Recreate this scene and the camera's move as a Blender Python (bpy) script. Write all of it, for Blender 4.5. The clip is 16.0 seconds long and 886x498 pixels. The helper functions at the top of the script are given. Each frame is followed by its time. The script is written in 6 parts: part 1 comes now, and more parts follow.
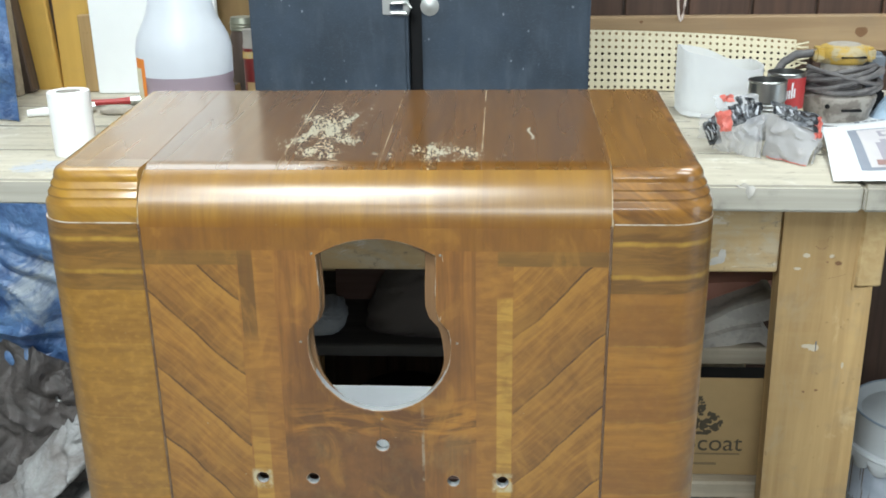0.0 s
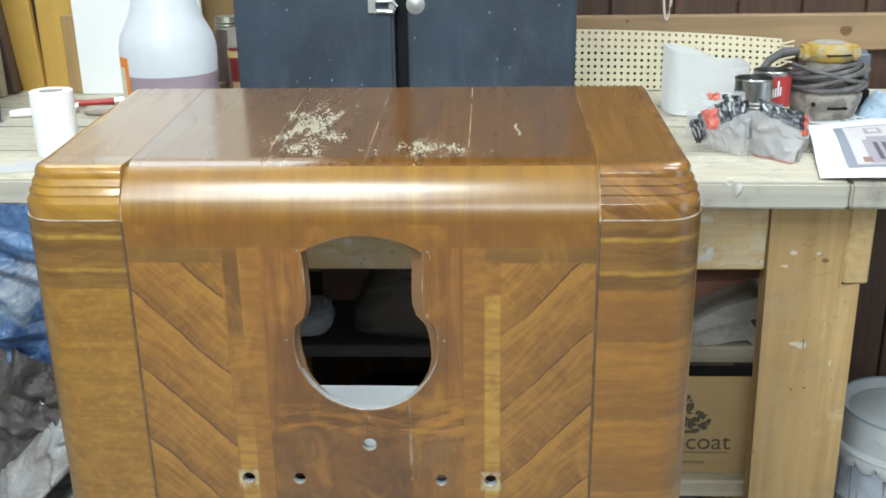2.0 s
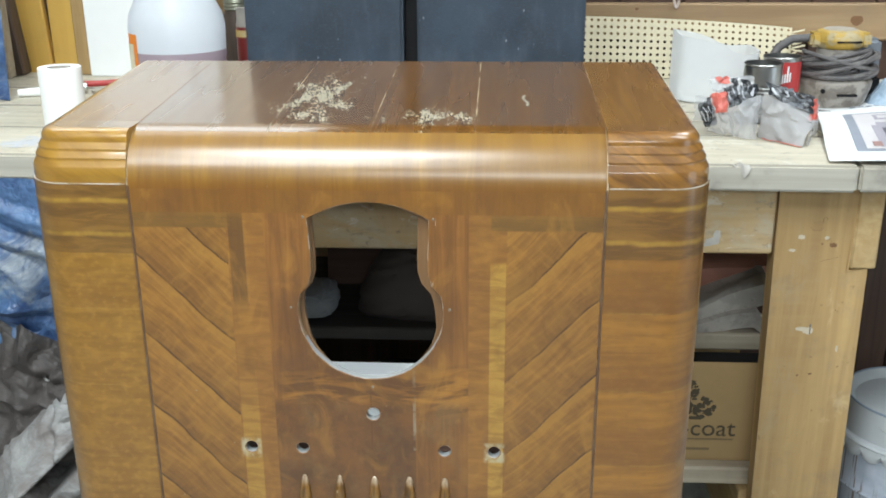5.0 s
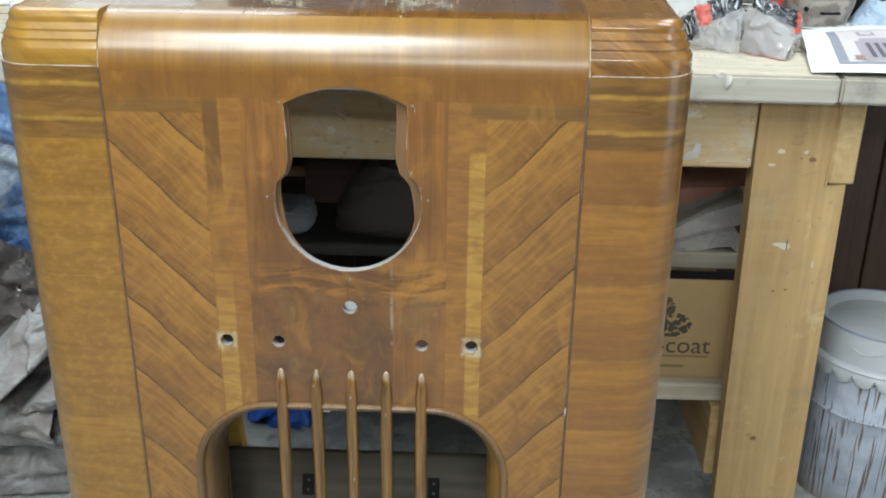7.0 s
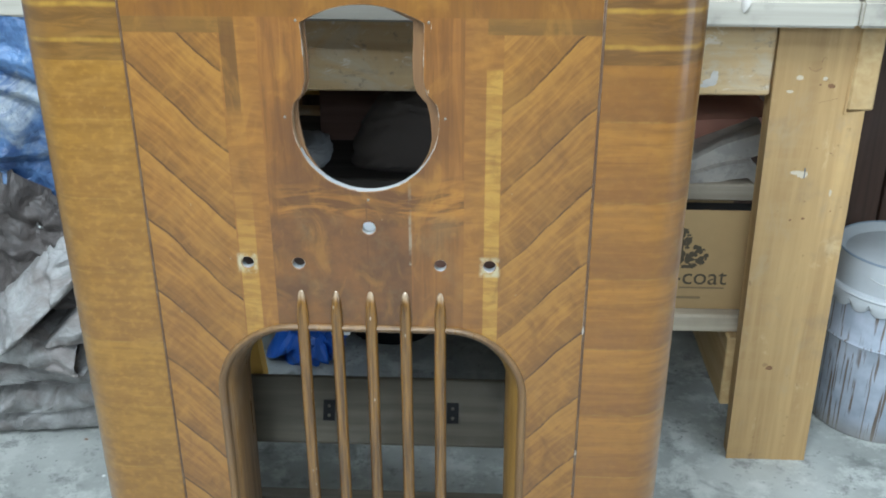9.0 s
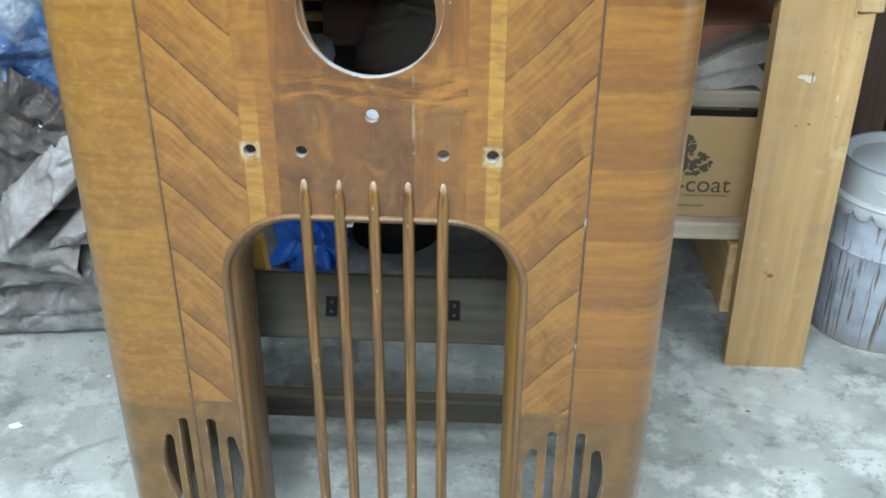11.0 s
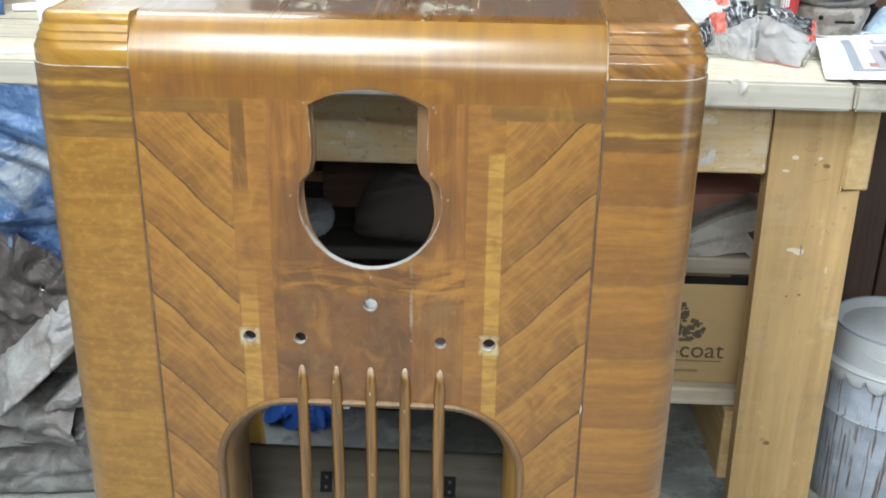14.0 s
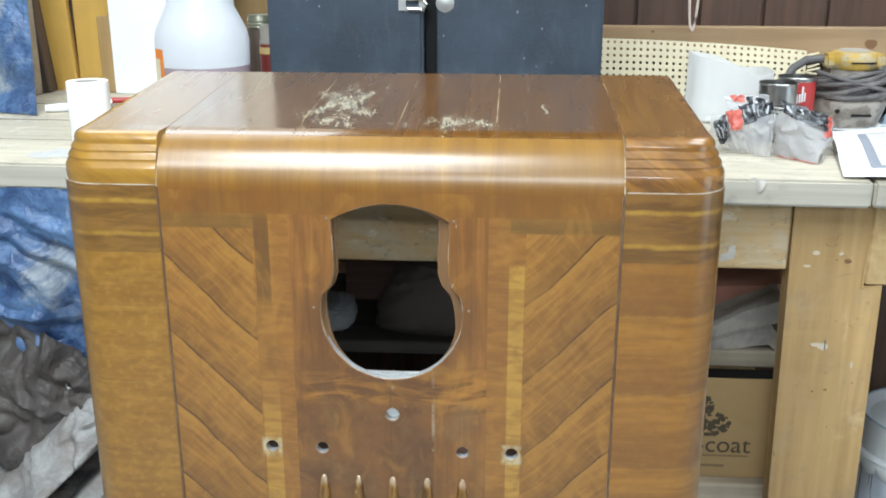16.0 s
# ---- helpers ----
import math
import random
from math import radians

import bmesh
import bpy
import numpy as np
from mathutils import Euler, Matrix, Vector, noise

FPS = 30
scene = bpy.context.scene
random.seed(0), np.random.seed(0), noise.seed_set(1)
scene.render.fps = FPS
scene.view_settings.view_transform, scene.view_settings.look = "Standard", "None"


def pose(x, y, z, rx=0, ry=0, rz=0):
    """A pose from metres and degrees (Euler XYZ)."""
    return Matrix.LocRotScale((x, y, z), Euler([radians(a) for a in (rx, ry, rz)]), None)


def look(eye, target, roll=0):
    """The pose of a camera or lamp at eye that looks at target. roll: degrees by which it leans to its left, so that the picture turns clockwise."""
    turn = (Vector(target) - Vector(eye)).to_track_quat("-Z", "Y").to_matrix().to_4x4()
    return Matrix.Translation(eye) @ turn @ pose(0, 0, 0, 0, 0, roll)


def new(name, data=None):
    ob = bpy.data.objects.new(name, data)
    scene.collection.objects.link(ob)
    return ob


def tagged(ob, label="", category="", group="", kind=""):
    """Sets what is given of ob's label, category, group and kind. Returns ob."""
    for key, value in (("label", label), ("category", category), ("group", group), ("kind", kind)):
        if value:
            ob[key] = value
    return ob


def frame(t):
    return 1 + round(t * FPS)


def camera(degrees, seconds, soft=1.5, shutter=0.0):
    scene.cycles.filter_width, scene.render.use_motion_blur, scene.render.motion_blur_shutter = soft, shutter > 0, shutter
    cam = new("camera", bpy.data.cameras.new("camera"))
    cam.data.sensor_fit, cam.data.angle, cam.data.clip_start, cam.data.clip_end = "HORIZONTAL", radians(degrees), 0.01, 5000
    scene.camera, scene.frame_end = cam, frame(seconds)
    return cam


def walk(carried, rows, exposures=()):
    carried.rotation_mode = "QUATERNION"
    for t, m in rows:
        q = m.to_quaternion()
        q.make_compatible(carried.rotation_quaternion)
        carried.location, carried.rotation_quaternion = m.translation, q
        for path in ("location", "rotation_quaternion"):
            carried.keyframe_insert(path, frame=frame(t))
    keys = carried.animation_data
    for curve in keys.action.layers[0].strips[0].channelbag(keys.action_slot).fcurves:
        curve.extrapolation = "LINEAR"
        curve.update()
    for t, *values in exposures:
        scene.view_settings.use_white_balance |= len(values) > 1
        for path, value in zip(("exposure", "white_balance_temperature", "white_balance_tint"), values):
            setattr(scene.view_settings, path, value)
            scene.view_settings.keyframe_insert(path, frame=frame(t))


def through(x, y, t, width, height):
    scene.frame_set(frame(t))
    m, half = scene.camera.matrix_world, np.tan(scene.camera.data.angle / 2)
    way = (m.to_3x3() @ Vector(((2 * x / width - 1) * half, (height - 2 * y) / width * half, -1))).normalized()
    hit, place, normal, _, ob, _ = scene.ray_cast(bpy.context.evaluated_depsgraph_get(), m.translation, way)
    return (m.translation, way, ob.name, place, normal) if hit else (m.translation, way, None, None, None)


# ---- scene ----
cam = camera(48.7, 16.0, 1.8, 0.5)
PATH = [
    (0, (0.129, -0.916, 1.257), (0.009, 0.963, 0.583), -0.9),
    (0.5, (0.13, -0.92, 1.259), (0.009, 0.965, 0.6), -1.0),
    (1, (0.13, -0.921, 1.256), (0.014, 0.966, 0.602), -1.3),
    (1.5, (0.131, -0.917, 1.248), (0.027, 0.971, 0.594), -1.4),
    (2, (0.129, -0.911, 1.248), (0.035, 0.972, 0.58), -0.9),
    (2.5, (0.125, -0.918, 1.249), (0.031, 0.965, 0.583), -0.7),
    (3, (0.128, -0.921, 1.25), (0.018, 0.965, 0.593), -1.0),
    (3.5, (0.126, -0.918, 1.249), (0.015, 0.968, 0.593), -0.9),
    (6, (0.131, -0.92, 1.179), (0.05, 0.952, 0.478), 0.6),
    (6.5, (0.131, -0.923, 1.163), (0.073, 0.935, 0.426), 0.8),
    (7, (0.129, -0.928, 1.157), (0.07, 0.919, 0.392), 0.8),
    (7.5, (0.131, -0.936, 1.154), (0.059, 0.896, 0.354), -0.1),
    (8, (0.127, -0.939, 1.139), (0.055, 0.883, 0.316), -0.3),
    (8.5, (0.125, -0.948, 1.137), (0.047, 0.865, 0.297), -0.2),
    (9, (0.126, -0.947, 1.126), (0.04, 0.861, 0.275), -0.1),
    (9.5, (0.123, -0.95, 1.109), (0.037, 0.846, 0.234), 0.3),
    (10, (0.126, -0.951, 1.1), (0.034, 0.823, 0.181), -0.1),
    (12.5, (0.126, -0.984, 1.079), (0.049, 0.743, 0.074), 1.4),
    (13, (0.128, -0.975, 1.103), (0.049, 0.789, 0.164), 1.3),
    (13.5, (0.124, -0.957, 1.142), (0.047, 0.88, 0.356), 1.1),
    (14, (0.123, -0.952, 1.154), (0.038, 0.902, 0.408), 0.9),
    (14.5, (0.127, -0.949, 1.167), (0.042, 0.922, 0.466), 0.7),
    (15, (0.12, -0.962, 1.189), (0.035, 0.929, 0.543), 0.5),
    (15.5, (0.115, -0.968, 1.196), (0.008, 0.925, 0.56), 0.1),
    (16, (0.124, -0.948, 1.195), (-0.011, 0.953, 0.588), -0.0),
]
EXPOSURES = ((0.0, -0.12, 6300, 5), (3.5, -0.12, 6300, 5), (6.0, -0.12, 6400, 7), (7.0, -0.13, 6350, 7), (8.5, 0.09, 5800, 5), (10.0, 0.34, 5850, 4), (12.5, 0.39, 6150, 6), (13.5, 0.28, 6400, 8), (15.0, 0.06, 6250, 7), (16.0, 0.03, 6250, 7))
walk(cam, [(t, look(eye, target, roll)) for t, eye, target, roll in PATH], EXPOSURES)


# ---- world and light ----
world = bpy.data.worlds.new("world")
scene.world = world
world.use_nodes = True
world.node_tree.nodes["Background"].inputs[0].default_value = (0.55, 0.6, 0.7, 1)
world.node_tree.nodes["Background"].inputs[1].default_value = 0.03
scene.view_settings.exposure = 0.0


def area_lamp(name, x, y, z, length, width, watts, color):
    """An area lamp that shines down: a fluorescent ceiling panel or added fill."""
    data = bpy.data.lights.new(name, "AREA")
    data.shape, data.size, data.size_y, data.energy, data.color = "RECTANGLE", length, width, watts, color
    ob = new(name, data)
    ob.matrix_world = pose(x, y, z)
    return ob


COOL = (0.94, 1.0, 1.03)
area_lamp("ceiling_panel_light", -0.27, -0.74, 2.25, 0.66, 0.45, 37, COOL)
area_lamp("ceiling_panel_light", -0.52, -1.45, 2.25, 0.95, 0.50, 43, COOL)
# an added fill lamp far back, turned towards the bench
area_lamp("tube_light", 0.30, -3.72, 2.25, 1.70, 0.30, 46, COOL).matrix_world = pose(0.30, -3.72, 2.25, 68)
area_lamp("ceiling_panel_light", 1.25, -0.20, 2.25, 1.2, 0.55, 24, COOL)
# two fill lamps added over the bench ends to brighten them
area_lamp("ceiling_panel_light", 1.05, 0.95, 2.25, 0.6, 0.40, 13, COOL)
area_lamp("ceiling_panel_light", -0.95, 0.85, 2.25, 1.2, 0.90, 16, COOL)
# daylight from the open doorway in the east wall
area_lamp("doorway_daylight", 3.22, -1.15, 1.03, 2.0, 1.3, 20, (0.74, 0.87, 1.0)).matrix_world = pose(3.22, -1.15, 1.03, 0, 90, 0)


# ---- node helpers ----
class Nodes:
    """A small wrapper round a material's node tree."""

    def __init__(self, name, mat=None):
        self.mat = mat or bpy.data.materials.new(name)
        self.mat.use_nodes = True
        self.tree = self.mat.node_tree
        self.bsdf = self.tree.nodes["Principled BSDF"]

    def put(self, socket, value):
        if isinstance(value, bpy.types.NodeSocket):
            self.tree.links.new(value, socket)
        elif isinstance(value, tuple) and len(value) == 3 and socket.type == "RGBA":
            socket.default_value = (*value, 1)
        else:
            socket.default_value = value

    def coords(self):
        return self.tree.nodes.new("ShaderNodeTexCoord").outputs["Object"]

    def chance(self):
        return self.tree.nodes.new("ShaderNodeObjectInfo").outputs["Random"]

    def math(self, op, a, b=0.0, c=0.0):
        n = self.tree.nodes.new("ShaderNodeMath")
        n.operation = op
        for s, v in zip(n.inputs, (a, b, c)):
            self.put(s, v)
        return n.outputs[0]

    def split(self, v):
        n = self.tree.nodes.new("ShaderNodeSeparateXYZ")
        self.put(n.inputs[0], v)
        return n.outputs

    def join(self, x, y, z):
        n = self.tree.nodes.new("ShaderNodeCombineXYZ")
        for s, v in zip(n.inputs, (x, y, z)):
            self.put(s, v)
        return n.outputs[0]

    def noise(self, v, scale=5.0, detail=3.0, rough=0.55, bend=0.0):
        n = self.tree.nodes.new("ShaderNodeTexNoise")
        for k, w in (("Vector", v), ("Scale", scale), ("Detail", detail), ("Roughness", rough), ("Distortion", bend)):
            self.put(n.inputs[k], w)
        return n.outputs[0]

    def cells(self, v, scale):
        n = self.tree.nodes.new("ShaderNodeTexVoronoi")
        self.put(n.inputs["Vector"], v), self.put(n.inputs["Scale"], scale)
        return n.outputs["Distance"]

    def ramp(self, value, lo, hi, a=0.0, b=1.0):
        n = self.tree.nodes.new("ShaderNodeMapRange")
        n.interpolation_type = "SMOOTHSTEP"
        for s, v in zip(n.inputs, (value, lo, hi, a, b)):
            self.put(s, v)
        return n.outputs[0]

    def mix(self, f, a, b, how="MIX"):
        n = self.tree.nodes.new("ShaderNodeMix")
        n.data_type, n.blend_type = "RGBA", how
        self.put(n.inputs[0], f), self.put(n.inputs[6], a), self.put(n.inputs[7], b)
        return n.outputs[2]

    def inside(self, v, lo, hi, soft=0.0006):
        return self.math("MULTIPLY", self.ramp(v, lo - soft, lo + soft), self.ramp(v, hi - soft, hi + soft, 1.0, 0.0))

    def both(self, *masks):
        m = masks[0]
        for k in masks[1:]:
            m = self.math("MULTIPLY", m, k)
        return m

    def bump(self, height, strength=0.2, distance=0.001):
        n = self.tree.nodes.new("ShaderNodeBump")
        self.put(n.inputs["Strength"], strength), self.put(n.inputs["Distance"], distance), self.put(n.inputs["Height"], height)
        self.put(self.bsdf.inputs["Normal"], n.outputs[0])

    def done(self, color, rough=0.5, **more):
        self.put(self.bsdf.inputs["Base Color"], color)
        self.put(self.bsdf.inputs["Roughness"], rough)
        for k, v in more.items():
            self.put(self.bsdf.inputs[k.replace("_", " ")], v)
        return self.mat


def stretched(n, v, sx, sy, sz, shift=None):
    x, y, z = n.split(v)
    o = n.math("MULTIPLY", shift, 37.0) if shift is not None else 0.0
    return n.join(n.math("MULTIPLY_ADD", x, sx, o), n.math("MULTIPLY_ADD", y, sy, o), n.math("MULTIPLY_ADD", z, sz, o))


def timber(name, light, dark, along="x", rough=0.6, fine=90.0, knots=True, dirt=0.25):
    """Sawn or planed wood with its grain along one axis."""
    n = Nodes(name)
    v = n.coords()
    s = {k: fine for k in "xyz"}
    s[along] = fine / 22
    g = n.noise(stretched(n, v, s["x"], s["y"], s["z"], n.chance()), 1.0, 4.0, 0.6, 0.4)
    broad = n.noise(stretched(n, v, s["x"] / 7, s["y"] / 7, s["z"] / 7, n.chance()), 1.0, 2.0, 0.5, 0.8)
    c = n.mix(n.ramp(g, 0.25, 0.75), dark, light)
    c = n.mix(n.ramp(broad, 0.35, 0.7, 0.0, 0.45), c, tuple(k * 0.72 for k in dark))
    if knots:
        k = n.cells(stretched(n, v, *[5.0 if a != along else 2.2 for a in "xyz"], n.chance()), 1.0)
        c = n.mix(n.ramp(k, 0.03, 0.075, 0.85, 0.0), c, (0.09, 0.035, 0.012))
    c = n.mix(n.ramp(n.noise(v, 9.0, 5.0, 0.65), 0.52, 0.75, 0.0, dirt), c, (0.13, 0.12, 0.11))
    n.bump(g, 0.25, 0.0008)
    return n.done(c, n.ramp(g, 0.2, 0.8, rough + 0.1, rough - 0.1))


def stained(mat, seed):
    """Grey wipe marks and dark spots worked into a finished timber."""
    n = Nodes(mat.name, mat)
    v = n.coords()
    link = n.bsdf.inputs["Base Color"].links[0].from_socket
    a = n.noise(stretched(n, v, 7, 13, 13), 1.0, 5.0, 0.7, 1.0)
    c = n.mix(n.ramp(a, 0.46, 0.66, 0.0, 0.55), link, (0.43, 0.385, 0.30))
    c = n.mix(n.ramp(n.noise(v, 48.0 + seed, 4.0, 0.7), 0.60, 0.70, 0.0, 0.6), c, (0.16, 0.125, 0.09))
    c = n.mix(n.ramp(n.noise(stretched(n, v, 12, 16, 22), 1.0, 6.0, 0.75, 0.6), 0.54, 0.66, 0.0, 0.6), c, (0.66, 0.63, 0.56))
    c = n.mix(n.ramp(n.noise(stretched(n, v, 9, 26, 40), 1.0, 6.0, 0.75, 0.9), 0.58, 0.68, 0.0, 0.55), c, (0.22, 0.185, 0.14))
    n.put(n.bsdf.inputs["Base Color"], c)
    return mat


def sawn(mat):
    """Faint saw marks across the grain and brown rubs."""
    n = Nodes(mat.name, mat)
    v = n.coords()
    link = n.bsdf.inputs["Base Color"].links[0].from_socket
    a = n.noise(stretched(n, v, 6, 6, 55), 1.0, 3.0, 0.6, 0.2)
    c = n.mix(n.ramp(a, 0.45, 0.70, 0.0, 0.35), link, (0.40, 0.27, 0.12))
    b = n.noise(stretched(n, v, 16, 16, 9), 1.0, 5.0, 0.7, 0.6)
    c = n.mix(n.ramp(b, 0.54, 0.72, 0.0, 0.45), c, (0.36, 0.27, 0.16))
    c = n.mix(n.ramp(b, 0.28, 0.42, 0.4, 0.0), c, (0.64, 0.49, 0.28))
    c = n.mix(n.ramp(n.noise(v, 55.0, 3.0, 0.6), 0.66, 0.74, 0.0, 0.6), c, (0.20, 0.12, 0.05))
    n.put(n.bsdf.inputs["Base Color"], c)
    return mat


def plain(name, color, rough=0.5, vary=0.12, scale=25.0, bumps=0.08, **more):
    """Paint, plastic, metal or paper with light blotches and a fine relief."""
    n = Nodes(name)
    v = n.coords()
    a = n.noise(v, scale, 4.0, 0.6)
    b = n.noise(v, scale / 6, 3.0)
    c = n.mix(n.ramp(a, 0.3, 0.75, 0.0, vary), color, tuple(k * 0.55 for k in color))
    c = n.mix(n.ramp(b, 0.35, 0.7, 0.0, vary), c, tuple(k * 0.75 for k in color))
    n.bump(n.noise(v, scale * 8, 3.0), bumps, 0.0008)
    return n.done(c, n.ramp(b, 0.3, 0.7, rough * 0.85, min(1.0, rough * 1.15)), **more)


def worn(name, color, dirt, rough=0.55, amount=0.8, scale=32.0, **more):
    """Paint or plastic with blotches of another colour rubbed into it."""
    n = Nodes(name)
    v = n.coords()
    a, b = n.noise(v, scale, 5.0, 0.65, 0.3), n.noise(v, scale * 4, 3.0, 0.6)
    c = n.mix(n.ramp(a, 0.46, 0.60, 0.0, amount), color, dirt)
    c = n.mix(n.ramp(b, 0.55, 0.72, 0.0, amount * 0.6), c, tuple(k * 0.4 for k in color))
    n.bump(b, 0.15, 0.001)
    return n.done(c, rough, **more)


GOLD, AMBER, BROWN, DEEP = (0.42, 0.21, 0.062), (0.40, 0.175, 0.045), (0.27, 0.105, 0.032), (0.135, 0.05, 0.018)
TONE = (0.62, 0.605, 0.32)
LACQUER = dict(Coat_Weight=0.7, Coat_Roughness=0.15, Specular_IOR_Level=0.45)


def specks(n, v, c, amount=0.7):
    """Tiny pale chips and a few scratches in the lacquer."""
    d = n.cells(v, 55.0)
    gate = n.ramp(n.noise(v, 14.0, 2.0), 0.56, 0.62)
    return n.mix(n.both(n.ramp(d, 0.025, 0.06, amount, 0.0), gate), c, (0.5, 0.46, 0.65))


def waterfall(n, x, z, g, b):
    """Golden brown veneer with upright grain, each leaf of its own tone."""
    c = n.mix(n.ramp(g, 0.3, 0.72), (0.25, 0.118, 0.020), (0.36, 0.182, 0.032))
    leaf = n.math("FLOOR", n.math("MULTIPLY", n.math("ADD", x, 0.5345), 1 / 0.1075))
    tone = n.noise(n.join(leaf, 2.4, 7.7), 2.9, 0.0)
    c = n.mix(n.ramp(tone, 0.3, 0.5, 0.35, 0.0), c, (0.30, 0.155, 0.05))
    c = n.mix(n.ramp(tone, 0.5, 0.7, 0.0, 0.4), c, (0.36, 0.175, 0.03))
    line = n.math("ABSOLUTE", n.math("SUBTRACT", n.math("FRACT", n.math("MULTIPLY", n.math("ADD", x, 0.5345), 1 / 0.1075)), 0.5))
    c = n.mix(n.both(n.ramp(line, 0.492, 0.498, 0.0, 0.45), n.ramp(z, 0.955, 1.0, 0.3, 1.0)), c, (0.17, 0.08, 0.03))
    # paler crown: the gleam on the bend is put into the colour
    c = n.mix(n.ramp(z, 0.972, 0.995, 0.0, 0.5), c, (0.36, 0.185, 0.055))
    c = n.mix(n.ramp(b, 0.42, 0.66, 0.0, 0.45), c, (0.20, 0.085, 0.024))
    # the upright part below is redder and darker
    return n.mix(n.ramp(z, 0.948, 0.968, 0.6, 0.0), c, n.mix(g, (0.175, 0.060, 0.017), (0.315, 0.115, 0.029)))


def veneer_front():
    """The front panel's marquetry: herringbone fields, a red-brown middle, pale strips and worn places."""
    n = Nodes("front_veneer")
    v = n.coords()
    x, y, z = n.split(v)
    ax = n.math("ABSOLUTE", x)
    # middle field, grain upright
    g = n.noise(stretched(n, v, 120, 1, 7), 1.0, 4.0, 0.6, 0.6)
    mid = n.mix(n.ramp(g, 0.3, 0.72), (0.22, 0.085, 0.026), (0.38, 0.16, 0.049))
    # wavy amber figure under the dial
    w = n.noise(n.join(n.math("MULTIPLY", x, 14), 0.0, n.math("MULTIPLY", n.math("ADD", z, n.math("MULTIPLY", n.math("SINE", n.math("MULTIPLY", x, 34.0)), 0.006)), 85)), 1.0, 3.0, 0.6, 0.9)
    amber = n.mix(n.ramp(w, 0.40, 0.62), (0.15, 0.058, 0.02), (0.44, 0.19, 0.047))
    mid = n.mix(n.both(n.inside(z, 0.708, 0.755, 0.016), n.inside(x, -0.094, 0.114, 0.008)), mid, amber)
    patch = n.mix(n.ramp(n.noise(v, 22.0, 4.0, 0.6), 0.35, 0.68), (0.13, 0.053, 0.026), (0.235, 0.095, 0.038))
    mid = n.mix(n.both(n.inside(x, -0.104, 0.047), n.ramp(z, 0.708, 0.726, 1.0, 0.0)), mid, patch)
    mid = n.mix(n.math("MULTIPLY", n.both(n.inside(x, -0.104, -0.058, 0.003), n.inside(z, 0.728, 0.778, 0.010)), 0.55), mid, patch)
    mid = n.mix(n.both(n.inside(x, 0.047, 0.104), n.ramp(z, 0.70, 0.73, 0.45, 0.0)), mid, patch)
    mid = n.mix(n.both(n.inside(x, 0.0445, 0.0475), n.inside(z, 0.66, 0.756), n.ramp(n.noise(v, 60.0), 0.4, 0.6, 0.0, 0.7)), mid, (0.42, 0.36, 0.48))
    mid = n.mix(n.both(n.inside(x, -0.0008, 0.0008), n.ramp(z, 0.74, 0.745, 0.6, 0.0)), mid, DEEP)
    # halo of darker lacquer round the dial
    dz = n.math("SUBTRACT", z, 0.825)
    r = n.math("SQRT", n.math("ADD", n.math("MULTIPLY", x, x), n.math("MULTIPLY", dz, dz)))
    mid = n.mix(n.both(n.ramp(n.math("MULTIPLY_ADD", n.noise(v, 30.0, 3.0), 0.03, r), 0.090, 0.135, 0.75, 0.0), n.ramp(z, 0.80, 0.87, 1.0, 0.25)), mid, DEEP)
    # side strips of the middle, with short level figure
    f = n.noise(stretched(n, v, 22, 1, 95), 1.0, 4.0, 0.6, 1.0)
    strip = n.mix(n.ramp(f, 0.3, 0.72), (0.27, 0.112, 0.034), (0.38, 0.168, 0.05))
    c = n.mix(n.ramp(ax, 0.1025, 0.1035), mid, strip)
    # herringbone fields
    bow = n.math("MULTIPLY", n.math("SINE", n.math("MULTIPLY", n.math("SUBTRACT", ax, 0.19), 42.0)), -0.0045)
    wob = n.math("MULTIPLY", n.math("SUBTRACT", n.noise(v, 16.0, 2.0), 0.5), 0.014)
    s = n.math("ADD", n.math("SUBTRACT", z, n.math("MULTIPLY", ax, 0.92)), n.math("ADD", bow, wob))
    s = n.math("ADD", s, n.math("MULTIPLY", n.math("GREATER_THAN", x, 0.0), 0.042))
    along = n.math("ADD", ax, z)
    hg = n.noise(n.join(n.math("MULTIPLY", s, 150), n.math("MULTIPLY", along, 12), n.math("SIGN", x)), 1.0, 4.0, 0.62, 0.5)
    herr = n.mix(n.ramp(hg, 0.26, 0.78), (0.245, 0.102, 0.03), (0.435, 0.202, 0.059))
    q = n.math("FRACT", n.math("MULTIPLY", n.math("ADD", s, -0.6586 + 0.0855 * 20), 1 / 0.0855))
    herr = n.mix(n.ramp(q, 0.0, 0.5, 0.55, 0.0), herr, (0.17, 0.072, 0.026))
    herr = n.mix(n.ramp(q, 0.72, 0.98, 0.0, 0.4), herr, (0.52, 0.26, 0.08))
    rip = n.noise(n.join(n.math("MULTIPLY", s, 30), n.math("MULTIPLY", along, 105), n.math("SIGN", x)), 1.0, 1.0, 0.5, 0.2)
    herr = n.mix(n.ramp(rip, 0.5, 0.72, 0.0, 0.20), herr, (0.52, 0.26, 0.08))
    herr = n.mix(n.ramp(rip, 0.28, 0.46, 0.14, 0.0), herr, (0.17, 0.07, 0.026))
    herr = n.mix(n.ramp(n.noise(v, 30.0, 3.0), 0.45, 0.7, 0.0, 0.35), herr, (0.44, 0.22, 0.07))
    line = n.ramp(q, 0.012, 0.05, 1.0, 0.0)
    gap = n.ramp(n.noise(v, 26.0, 2.0), 0.34, 0.5, 0.35, 0.95)
    fade = n.math("MAXIMUM", n.math("LESS_THAN", x, 0.0), n.ramp(ax, 0.150, 0.195, 0.12, 1.0))
